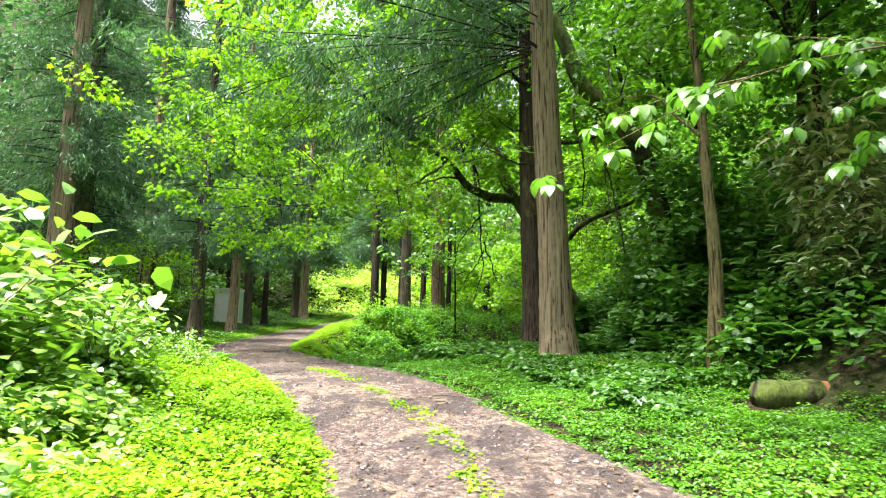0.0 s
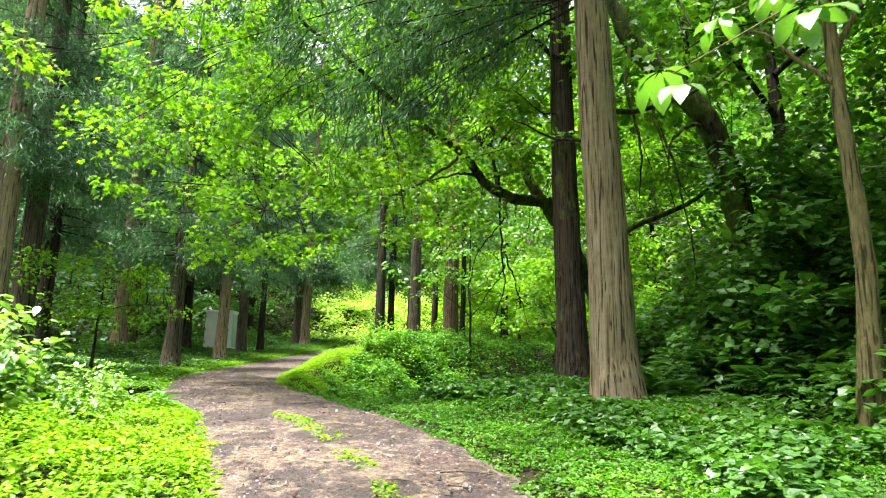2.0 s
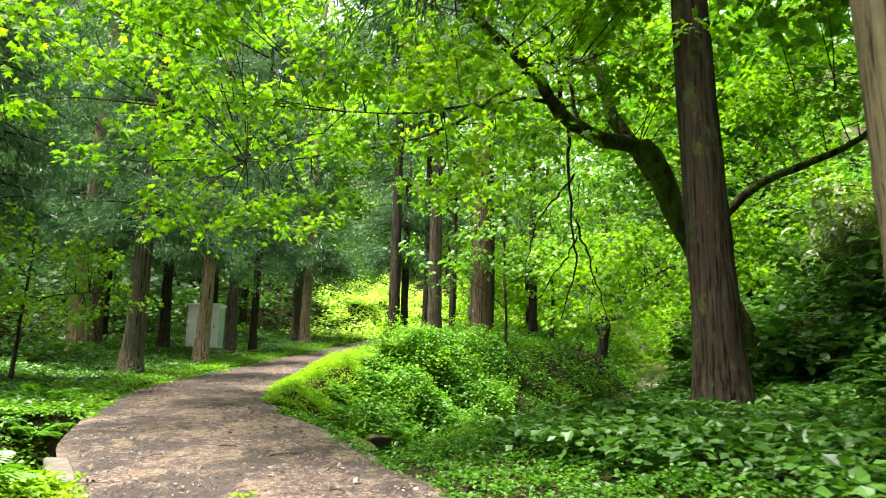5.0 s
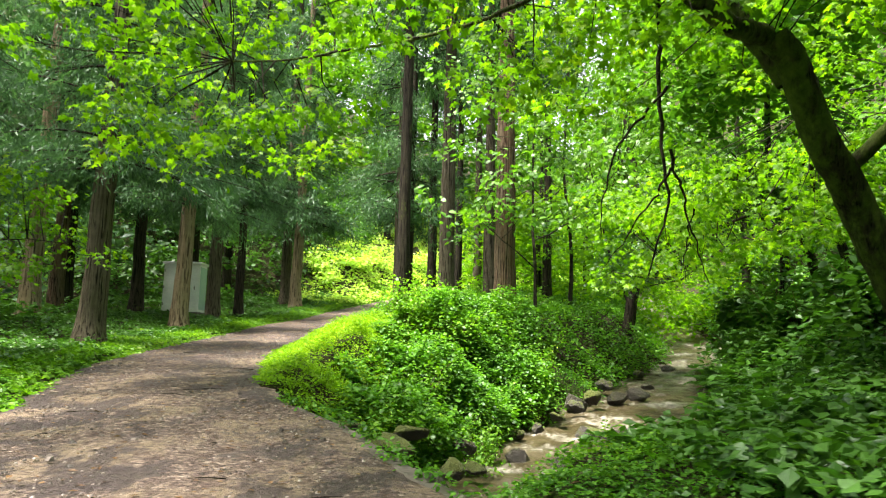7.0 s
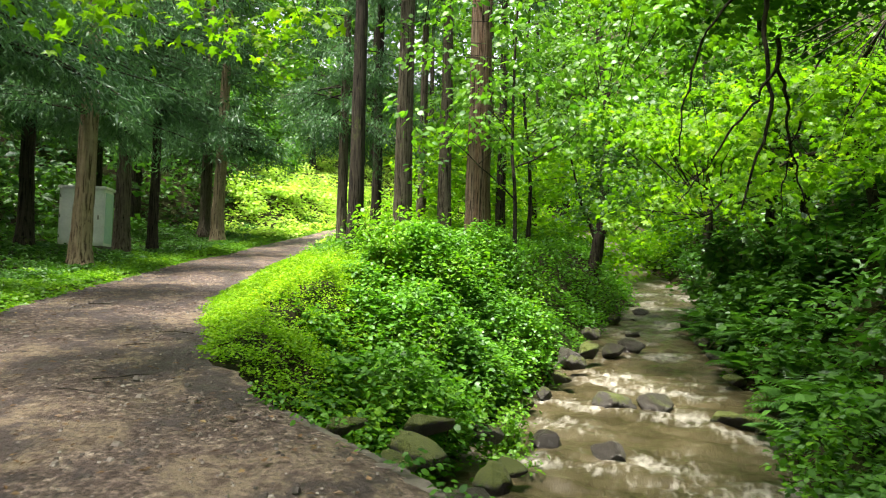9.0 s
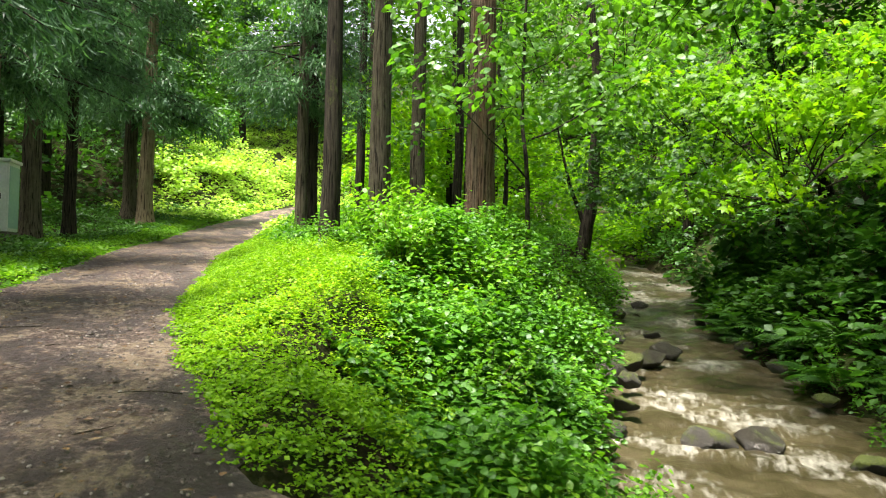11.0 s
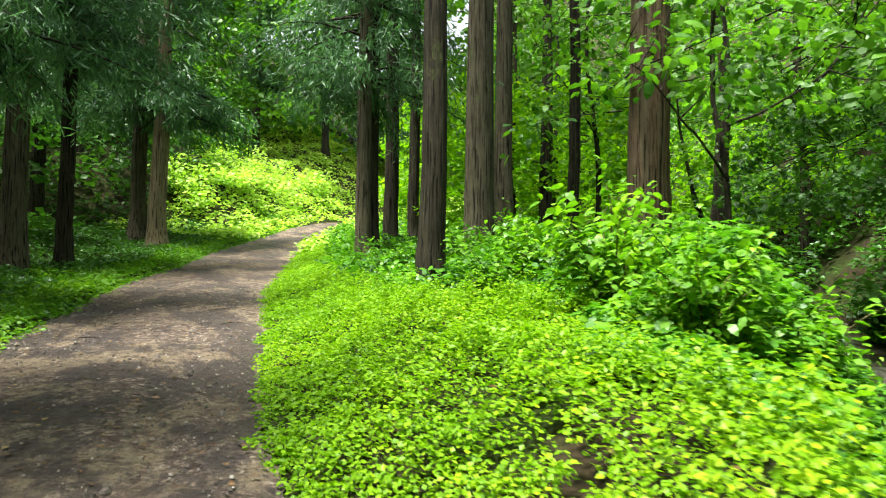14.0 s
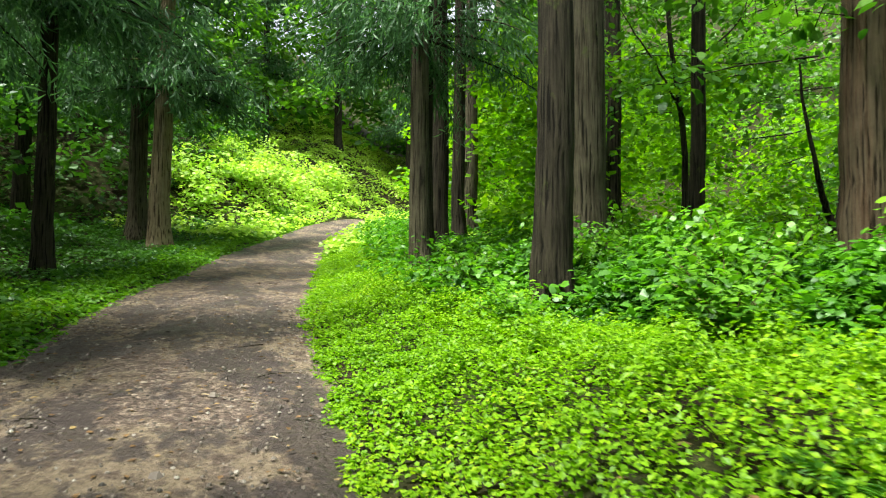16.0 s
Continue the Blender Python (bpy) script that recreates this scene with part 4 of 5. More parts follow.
stuff("mound_herbs", "dense leafy herbs heaped on the stream bank", "herbs", x, y, (0.30 + 0.6 * ease(dr(x, y) - tall_from(y), 0, 1.5)) * (1 + 0.55 * lumps(x, y, 0.8)), 0.25, 0.10, 13, LEAF_HERB, r2, LEAF)
x, y = pick(4600, -5, 9, 33, 60, lambda x, y: (dr(x, y) > tall_from(y) + 0.3 * lumps(x, y, 0.8)) & dry(x, y, 0.2), r2)
stuff("forest_herbs", "tall shaded herbs between the cedar trunks", "herbs", x, y, 0.65 + 0.35 * lumps(x, y, 1.1), 0.32, 0.125, 11, LEAF_HERB, r2, LEAF)
# bank plants use the darkened leaf too, for the shade they stand in
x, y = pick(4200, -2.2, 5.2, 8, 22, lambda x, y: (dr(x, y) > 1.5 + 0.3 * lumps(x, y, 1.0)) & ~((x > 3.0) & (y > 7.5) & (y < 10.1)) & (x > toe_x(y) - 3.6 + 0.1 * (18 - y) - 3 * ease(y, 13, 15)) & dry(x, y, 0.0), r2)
stuff("bank_herbs", "shaded glossy herbs at the foot of the bank", "herbs", x, y, (0.28 + 0.16 * lumps(x, y, 0.9)) * (1 - 0.5 * ease(y, 16.5, 19.5) * ease(3.2 - x, 0, 1.5)), 0.22, 0.11, 9, LEAF_SHADE, r2)
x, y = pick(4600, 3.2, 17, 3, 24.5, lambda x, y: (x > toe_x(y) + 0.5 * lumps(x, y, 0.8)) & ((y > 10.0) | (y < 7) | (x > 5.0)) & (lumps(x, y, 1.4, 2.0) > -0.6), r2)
stuff("bank_shrubs", "shaded broad-leaved shrubs covering the steep bank", "shrubs", x, y, 0.75 + 0.45 * lumps(x, y, 1.3), 0.4, 0.16, 11, LEAF_SHADE, r2, LEAF)
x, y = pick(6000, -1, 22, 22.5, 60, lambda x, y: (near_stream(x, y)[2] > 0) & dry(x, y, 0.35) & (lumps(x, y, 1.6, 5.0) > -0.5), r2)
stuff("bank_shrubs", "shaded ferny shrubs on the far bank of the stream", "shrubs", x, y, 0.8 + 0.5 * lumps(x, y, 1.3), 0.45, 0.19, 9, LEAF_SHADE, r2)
x, y = pick(2700, -14, -3, 1, 17, lambda x, y: (dl(x, y) > 2.3 + 0.5 * lumps(x, y, 0.7)) & (dl(x, y) < 7.5 + 1.8 * lumps(x, y, 1.6)) & (y > 3.5 + 1.5 * lumps(x, y, 1.1, 2.0)) & dry(x, y, 0.2), r2)
stuff("thicket", "sunlit leafy thicket beside the track", "shrubs", x, y, 0.55 + 0.35 * ease(dl(x, y), 2, 5) + 0.25 * lumps(x, y, 1.0), 0.3, 0.13, 10, LEAF_THICKET, r2, LEAF)
x, y = pick(950, -7.5, -2.2, 2.0, 8.0, lambda x, y: (dl(x, y) > 1.5 + 0.4 * lumps(x, y, 0.8)), r2)
stuff("thicket", "pale sunlit leafy herbs at the foot of the shrubs", "herbs", x, y, 0.42 + 0.2 * ease(dl(x, y), 1.5, 4) + 0.2 * lumps(x, y, 0.6), 0.25, 0.10, 13, LEAF_THICKET, r2, LEAF)
x, y = pick(1500, -4, 8, 21.8, 44, lambda x, y: (np.abs(near_stream(x, y)[0] - half_width(y) - 0.75) < 0.55) & ~((x < 0) & (y < 25.5)), r2)
stuff("stream_side_plants", "small leafy plants clinging to the stream's banks", "herbs", x, y, 0.25 + 0.12 * lumps(x, y, 0.6), 0.2, 0.08, 9, LEAF_HERB, r2, LEAF)
# the grass at the bend takes its sunlight from the pale leaf colour
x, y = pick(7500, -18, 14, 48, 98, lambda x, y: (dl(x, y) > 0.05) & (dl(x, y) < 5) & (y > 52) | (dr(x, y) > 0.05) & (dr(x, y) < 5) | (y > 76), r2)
stuff("far_grass", "sunlit grassy bank where the track turns", "grass", x, y, 0.35 + 0.2 * lumps(x, y, 1.2), 0.35, 0.2, 8, LEAF_SUNLIT, r2)


def shrub_meshes(seed, leaf, size, count, material, height=1.0, kind=LEAF):
    """A shrub about 1 m high: arching stems with leaves along them."""
    r = np.random.default_rng(seed)
    stems, p, al = [], [], []
    for i in range(15):
        a = r.uniform(0, 6.28)
        d = np.array([math.cos(a), math.sin(a), 0])
        reach, top = r.uniform(0.2, 0.75), r.uniform(0.55, 1.05) * height
        line = bend([(0, 0, -0.1), tuple(d * reach * 0.35 + np.array([0, 0, top * 0.65])), tuple(d * reach + np.array([0, 0, top]))], 6, 0.02, seed + i)
        stems.append(tube(line, np.linspace(0.012, 0.004, len(line)), 3))
        k = r.integers(3, len(line), count)
        p.append(line[k] + r.normal(0, 0.10, (count, 3)))
        al.append(around(count, r) + d * 0.5 + np.stack([np.zeros(count), np.zeros(count), r.normal(-0.15, 0.3, count)], 1))
    p, al = np.concatenate(p), np.concatenate(al)
    up = np.stack([r.normal(0, 0.35, len(p)), r.normal(0, 0.35, len(p)), np.ones(len(p))], 1)
    ln = size * r.uniform(0.6, 1.25, len(p))
    return leaf_mesh("foliage", p, al, up, ln, ln, material, kind), fast_mesh("stem", *join(stems), BARK_SMOOTH, True)


def shrubs(places, variants, label, group):
    made = []
    for i, (x, y, s) in enumerate(places):
        k = i % len(variants)
        m = pose(x, y, gz(x, y), 0, 0, i * 67 % 360)
        if i < len(variants):
            ob = thing("shrub", label, "shrub", group, m)
            tagged(mesh_part("foliage", variants[k][0], ob), kind="stuff")
            tagged(mesh_part("stem", variants[k][1], ob), kind="stuff")
            made.append(ob)
        else:
            ob = copy_thing(made[k], m)
        ob.scale = (s, s, s * (0.9 + 0.2 * (i % 3)))
    return made


shrubs([(-4.5, 6.6, 1.7), (-5.2, 7.6, 2.3), (-4.2, 8.8, 1.0), (-5.6, 9.4, 1.6), (-6.6, 8.2, 2.1), (-4.9, 10.8, 1.0), (-6.4, 11.2, 1.5), (-5.5, 12.8, .95), (-7.6, 10.4, 1.9), (-7.2, 13.0, 1.3), (-3.7, 5.3, .7), (-5.0, 5.4, 1.6), (-8.8, 12.4, 1.7), (-6.6, 14.6, .9), (-4.6, 12.9, .55), (-5.3, 14.3, .6), (-6.0, 15.6, .6), (-6.7, 13.4, 1.0), (-7.8, 15.0, 1.0), (-4.1, 11.6, .5)],
       [shrub_meshes(61 + i, 0, .14, 46, LEAF_THICKET) for i in range(3)], "sunlit leafy shrub on the edge of the track", "shrubs at the start of the track")
shrubs([(-2.3, 24.4, 0.69), (-1.9, 25.5, 0.82), (-2.5, 26.2, 0.77), (-1.3, 27.0, 0.86), (-2.2, 27.8, 0.95), (-2.9, 28.8, 0.77), (-1.7, 29.2, 1.03), (-.6, 28.6, 0.77), (-2.9, 30.2, 1.03), (-.9, 30.6, 0.99), (-1.9, 31.6, 1.03), (.4, 31.2, 0.77), (-3.4, 32.2, 0.90), (-.2, 32.6, 0.86), (-2.4, 33.6, 0.95), (1.0, 33.4, 0.86), (-1.6, 24.2, 0.60), (-1.4, 25.0, 0.69), (-4.2, 34.2, 0.69), (-3.9, 37.0, 0.77), (-2.7, 36.4, 0.95), (-1.1, 35.6, 1.03), (.6, 36.0, 1.03), (-1.2, 39.0, 1.03)],
       [shrub_meshes(71 + i, 0, .105, 62, LEAF_MOUND) for i in range(3)], "leafy green shrub heaped on the mound by the stream", "shrubs on the mound")
shrubs([(5.2, 13.4, 1.2), (6.0, 15.4, 1.6), (4.9, 16.8, 1.2), (6.6, 12.0, 1.5), (5.6, 18.6, 1.4), (7.0, 17.2, 1.9), (4.4, 20.6, 1.2), (5.0, 24.5, 1.3), (5.8, 26.8, 1.4), (6.4, 29.5, 1.5), (7.2, 32.4, 1.6), (7.8, 35.4, 1.7), (3.9, 23.6, .9), (8.6, 38.5, 1.6)],
       [shrub_meshes(81 + i, 0, .17, 36, LEAF_SHADE) for i in range(3)], "dark broad-leaved shrub on the shaded bank", "shrubs on the bank")
shrubs([(5.9, 10.4, 1.1), (6.4, 11.2, 1.5), (6.9, 12.0, 1.7), (6.5, 10.5, 1.5), (7.0, 11.0, 1.7), (7.5, 11.7, 1.8), (7.4, 12.8, 1.8), (6.8, 22.2, 1.6), (7.6, 24.8, 1.8)],
       [shrub_meshes(91 + i, 0, .22, 44, LEAF_SASA, kind=(LEAF[0] * np.array([1, 0.35, 1.6]), LEAF[1])) for i in range(2)], "bamboo grass clump with pale withered blades on the bank", "bamboo grass on the bank")


def frond_mesh(length=0.9):
    """A fern frond: an arching rib with paired leaflets, tapering to the tip."""
    t = np.linspace(0.12, 1, 17)
    rib = np.stack([t * length * 0.9, t * 0, length * (0.75 * t - 0.62 * t ** 2)], 1)
    p = np.repeat(rib, 2, 0)
    s = np.tile([1.0, -1.0], len(t))
    al = np.stack([np.full(len(p), 0.35), s, np.full(len(p), -0.1)], 1)
    ln = np.repeat(np.sin(np.pi * np.clip(t * 0.86 + 0.1, 0, 1)) * 0.30 * length, 2)
    v, f = leaf_arrays(p, al, np.tile([(0, 0, 1.0)], (len(p), 1)), ln, ln * 0.36, SIMPLE)
    tv, tf = tube(np.concatenate([[(0, 0, -0.05)], rib]), np.linspace(0.007, 0.002, len(t) + 1), 3)
    tri = np.concatenate([tf[:, [0, 1, 2]], tf[:, [0, 2, 3]]])
    v, f = join([(v, f), (tv, tri)])
    return v, f


FROND = {m: fast_mesh("frond", *frond_mesh(), m) for m in (LEAF_SHADE, LEAF_HERB)}


def ferns(places, material, label, group):
    first = None
    for i, (x, y, s) in enumerate(places):
        m = pose(x, y, gz(x, y), 0, 0, i * 53 % 360)
        if first is None:
            first = thing("fern", label, "fern", group, m)
            for k in range(8):
                ob = mesh_part("frond", FROND[material], first)
                ob.matrix_basis = pose(0, 0, 0, 0, (k * 37 % 26) - 18, k * 45 + (k * 29 % 20))
            ob = first
        else:
            ob = copy_thing(first, m)
        ob.scale = (s, s, s)


fx, fy = pick(46, 1.5, 7.5, 7.5, 21.5, lambda x, y: (x > toe_x(y) - 1.0) & ~((x > 3) & (y < 10.2)) & dry(x, y, 0.4), r2)
ferns([(a, b, 0.75 + 0.5 * c) for a, b, c in zip(fx, fy, r2.uniform(0, 1, 46))], LEAF_SHADE, "green fern arching on the shaded bank", "ferns on the bank")
fx, fy = pick(34, 1.5, 8.5, 22.5, 36, lambda x, y: (near_stream(x, y)[2] > 0) & dry(x, y, 0.25) & ~dry(x, y, 2.2), r2)
ferns([(a, b, 0.8 + 0.6 * c) for a, b, c in zip(fx, fy, r2.uniform(0, 1, 34))], LEAF_SHADE, "large fern arching over the stream", "ferns by the stream")
ferns([(-6.0, 15.9, .9), (-7.2, 17.0, 1.0), (-5.2, 15.4, .8), (-5.6, 13.2, 1.1), (-4.7, 14.2, .9), (-4.4, 12.2, .8), (-7.0, 14.4, 1.2), (-4.6, 26.6, .5), (-3.2, 27.2, .6), (-2.4, 24.8, .6), (-4.3, 30.2, .5), (-7.4, 19.9, .8), (-8.3, 21.6, .9)], LEAF_HERB, "light green fern beside the track", "ferns by the track")

# the branch of large leaves that hangs in from the bank


def compound_leaf(r, size):
    """A large leaf of five to seven drooping leaflets spread from one stalk, at the origin, spreading along +x."""
    k = int(r.integers(4, 7))
    a = np.linspace(-1.5, 1.5, k) + r.normal(0, 0.12, k)
    al = np.stack([np.cos(a), np.sin(a), r.uniform(-0.75, -0.2, k)], 1)
    ln = size * (1 - 0.22 * np.abs(a)) * r.uniform(0.85, 1.1, k)
    up = np.stack([0.3 * np.cos(a) + r.normal(0, 0.15, k), 0.3 * np.sin(a) + r.normal(0, 0.15, k), np.ones(k)], 1)
    return leaf_arrays(al * 0.02, al, up, ln, ln * 0.62, BROAD)


BROAD = (np.array([(0, 0, 0), (0.25, 0.20, 0.07), (0.55, 0.44, 0.05), (0.82, 0.30, -0.09), (1, 0, -0.3), (0.82, -0.30, -0.09), (0.55, -0.44, 0.05), (0.25, -0.20, 0.07), (0.3, 0, 0.03), (0.6, 0, -0.02), (0.82, 0, -0.13)]),
         np.array([(0, 8, 1), (1, 8, 2), (2, 8, 9), (2, 9, 3), (3, 9, 10), (3, 10, 4), (0, 7, 8), (7, 6, 8), (6, 9, 8), (6, 5, 9), (5, 10, 9), (5, 4, 10)]))
branch = thing("leafy_branch", "low hanging branch with large drooping sunlit leaves", "branch", "", pose(5.4, 5.6, 4.2))
big = [bend([(0, 0, 0), (-1.2, .5, .1), (-2.4, .8, -.1), (-3.3, 1.2, -.45), (-4.3, 1.6, -.95)], 8), bend([(-1.2, .5, .1), (-1.5, 1.6, .7), (-2.0, 2.6, 1.2)], 8), bend([(-2.4, .8, -.1), (-2.9, 1.9, .1), (-3.6, 2.8, .05)], 8), bend([(0, 0, 0), (-.5, 1.2, .15), (-1.2, 2.6, .0)], 8), bend([(-.6, .3, .0), (-.9, .9, -.45), (-1.3, 1.4, -.8)], 8)]
for j, line in enumerate(big):
    mesh_part("twig", fast_mesh("twig", *tube(line, np.linspace(.012, .004, len(line)), 6), BARK_SMOOTH, True), branch)
    r = np.random.default_rng(300 + j)
    for q in np.linspace(3, len(line) - 1, 9 if j == 0 else 6).astype(int):
        for turn in (r.uniform(60, 140), r.uniform(220, 310)):
            ob = mesh_part("leaf", fast_mesh("leaf", *compound_leaf(r, r.uniform(.20, .30)), LEAF_LARGE, True), branch)
            ob.matrix_basis = pose(*(line[q] + r.normal(0, .04, 3)), r.uniform(-15, 15), r.uniform(-5, 25), turn)
mesh_part("stem", fast_mesh("stem", *tube(bend([(0, 0, 0), (.7, -.3, -.5), (1.2, -.3, -1.4), (1.4, -.3, gz(6.8, 5.3) - 4.4)], 8), np.linspace(.022, .05, 22), 8, 0.05, 4), BARK_SMOOTH, True), branch)

# ---- woods all round ----


def woods(name, label, centres, radius, count, size, material, r, flat=0.45):
    i = np.repeat(np.arange(len(centres)), count)
    m = len(i)
    d = unit(r.normal(0, 1, (m, 3))) * (r.uniform(0.05, 1, m) ** 0.4)[:, None] * radius * np.array([1, 1, flat])
    up = d / radius + np.stack([r.normal(0, 0.4, m), r.normal(0, 0.4, m), np.full(m, 1.0)], 1)
    al = around(m, r) + np.array([0, 0, -0.3])
    ln = size * r.uniform(0.6, 1.4, m)
    return tagged(mesh_part(name, leaf_mesh(name, centres[i] + d, al, up, ln, ln, material, SIMPLE)), label, "woods", kind="stuff")


def on_slope(n, x0, x1, y0, y1, top, keep, r):
    x, y = pick(n, x0, x1, y0, y1, keep, r)
    return np.stack([x, y, ground_z(x, y) + r.uniform(0.05, 1, len(x)) ** 1.2 * top], 1)


r3 = np.random.default_rng(303)
anywhere = lambda x, y: x == x
woods("hillside_woods", "deep green wooded slope above the stream", on_slope(900, 10, 36, -15, 100, 10, lambda x, y: (near_stream(x, y)[0] > 5) & ((y < 52) | (y > 74) | (x > 18)), r3), 1.7, 58, .38, LEAF_WOOD, r3)
woods("hillside_woods", "dim wooded slope behind the cedars", on_slope(1300, -46, -15, -14, 95, 18, lambda x, y: (x < -17) | (y < 18), r3), 1.9, 52, .42, LEAF_CEDAR, r3)
woods("far_woods", "light green woods closing the end of the valley", on_slope(1400, -36, 42, 84, 112, 42, anywhere, r3), 2.6, 52, .7, LEAF_WOOD, r3)
# same pale colour here, sunlight included
woods("far_thicket", "sunlit thicket on the bank where the track turns", on_slope(90, -13, -2, 56, 74, 1.6, lambda x, y: (dl(x, y) > 1.5) & (dl(x, y) < 5), r3), .9, 80, .2, LEAF_SUNLIT, r3)
woods("hillside_thicket", "shaded thicket on the slope behind the cedars", on_slope(330, -20, -8, 44, 80, 6, lambda x, y: (dl(x, y) > 4.2) & (x < -8 - 0.0 * y), r3), 1.2, 60, .26, LEAF_SHADE, r3)
woods("bank_woods", "shaded leafy branches overhanging the bank", on_slope(200, 7.0, 12, 6, 36, 8, lambda x, y: x > 7.6, r3), 1.0, 60, .2, LEAF_SHADE, r3)
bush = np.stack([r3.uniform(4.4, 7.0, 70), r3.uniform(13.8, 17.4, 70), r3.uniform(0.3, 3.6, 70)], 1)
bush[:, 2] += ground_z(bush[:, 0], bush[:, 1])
woods("bank_thicket", "shaded green thicket on the bank behind the great cedar", bush, .62, 60, .16, LEAF_SHADE, r3)
# unseen leaf clumps overhead, added to shade verge, bank and stream
high = np.concatenate([np.stack([r3.uniform(1.2, 6, 34), r3.uniform(1.5, 12.5, 34), r3.uniform(9.6, 12.8, 34)], 1), np.stack([r3.uniform(3.6, 14, 170), r3.uniform(2, 21, 170), r3.uniform(8.5, 12.5, 170)], 1), np.stack([r3.uniform(4.4, 11, 130), r3.uniform(27.5, 37, 130), r3.uniform(9.0, 13, 130)], 1)])
high[:, 2] += 0.45 * np.clip(high[:, 0] - 5, 0, 20)
woods("shade_canopy", "high leafy canopy added out of view to shade the bank", high, 1.7, 64, .3, LEAF_WOOD, r3)
# bright maple leaf colour stands in for sunlight on the valley trees
woods("stream_woods", "sunlit leafy young trees filling the valley floor", on_slope(370, -1.0, 14, 43.5, 62, 6, lambda x, y: (dr(x, y) > 2.5) & ((near_stream(x, y)[0] > 1.6) | (y > 44.5)), r3), 1.2, 70, .24, LEAF_MAPLE, r3)
edge = np.stack([r3.uniform(-20, -3, 110), r3.uniform(73, 81, 110), r3.uniform(3, 20, 110)], 1)
edge[:, 2] += ground_z(edge[:, 0], edge[:, 1])
woods("far_woods", "deep green trees behind the bend of the track", edge, 2.0, 70, .42, LEAF_WOOD, r3)
# never in view: added behind the start to keep low side light out
woods("rear_woods", "unseen woods added behind the start to block side light", on_slope(420, -30, 30, -34, -9, 15, anywhere, r3), 2.4, 50, .5, LEAF_WOOD, r3)

# ---- bridge, stones, log, cabinet ----


def ribbon(name, y0, y1, left, right, top, thick, material, parent=None, label="", seed=0):
    """A slab between two lines along the track, with worn edges."""
    ys = np.linspace(y0, y1, 40)
    r = np.random.default_rng(seed)
    a, b = left(ys) + r.normal(0, .006, 40), right(ys) + r.normal(0, .008, 40)
    t = top(ys) + r.normal(0, .004, 40)
    ring = np.stack([np.stack([a, ys, t - .015], 1), np.stack([a + .02, ys, t], 1), np.stack([b - .02, ys, t], 1), np.stack([b, ys, t - .02], 1), np.stack([b, ys, t - thick], 1), np.stack([a, ys, t - thick], 1)], 1)
    v = ring.reshape(-1, 3)
    i, j = np.meshgrid(np.arange(39), np.arange(6), indexing="ij")
    j2 = (j + 1) % 6
    f = np.stack([i * 6 + j, (i + 1) * 6 + j, (i + 1) * 6 + j2, i * 6 + j2], -1).reshape(-1, 4)
    ends = np.array([(0, 1, 2, 3), (0, 3, 4, 5), (237, 236, 235, 234), (239, 238, 237, 234)])
    return mesh_part(name, fast_mesh(name, v, np.concatenate([f, ends]), material), parent, label)


bridge = thing("bridge", "low concrete bridge slab carrying the gravel track over the stream", "bridge")
ribbon("deck", 16.2, 22.0, lambda y: road_l(y) - .1, lambda y: road_r(y) + .1, lambda y: road_z(y) - .05, .34, CONCRETE, bridge, "", 1)
for k, (a, b) in enumerate(((16.9, 18.55), (18.6, 20.05), (20.1, 21.3))):
    ribbon("kerb", a, b, lambda y: road_r(y) + .02, lambda y: road_r(y) + .2, lambda y: road_z(y) - .004 - .012 * k, .42, CONCRETE, bridge, "worn stained concrete edge", 2 + k)
for k, (a, b) in enumerate(((15.3, 16.6),)):
    ribbon("kerb", a, b, lambda y: road_l(y) - .28, lambda y: road_l(y) - .02, lambda y: road_z(y) + .012, .42, CONCRETE, bridge, "worn stained concrete edge", 7 + k)


def stone_mesh(seed, material, flat=0.65, detail=3):
    bm = bmesh.new()
    bmesh.ops.create_icosphere(bm, subdivisions=detail, radius=1.0)
    o = Vector((seed * 3.7, seed * 1.3, 0))
    for v in bm.verts:
        n = noise.noise(v.co * 0.9 + o) * 0.35 + noise.noise(v.co * 2.1 + o) * 0.34 + noise.noise(v.co * 5 + o) * 0.16
        v.co *= 1 + n
    r = random.Random(seed)
    for _ in range(7):
        d = Vector((r.gauss(0, 1), r.gauss(0, 1), r.gauss(0, 0.8))).normalized()
        cut = r.uniform(0.42, 0.72)
        for v in bm.verts:
            over_by = v.co.dot(d) - cut
            if over_by > 0:
                v.co -= d * over_by * 0.95
    for v in bm.verts:
        v.co.z *= flat
    for f in bm.faces:
        f.smooth = True
    me = bpy.data.meshes.new("stone")
    bm.to_mesh(me)
    bm.free()
    me.materials.append(material)
    return me


STONES = {m: [stone_mesh(i + 7 * k, m) for i in range(4)] for k, m in enumerate((ROCK, ROCK_MOSSY, ROCK_WET))}
STONE_LABEL = {ROCK: "grey-brown boulder partly covered in moss", ROCK_MOSSY: "rounded boulder covered in yellow-green moss", ROCK_WET: "dark wet rock standing in the stream"}


def stone(x, y, z, s, material, i, turn=None):
    s, z = s * 0.62, z - 0.08
    ob = tagged(new("boulder", STONES[material][i % 4]), STONE_LABEL[material], "rock", "rocks along the stream")
    ob.matrix_basis = pose(x, y, z, (i * 17) % 24 - 12, (i * 31) % 24 - 12, turn if turn is not None else i * 83 % 360)
    ob.scale = (s, s * (0.75 + 0.1 * (i % 4)), s)


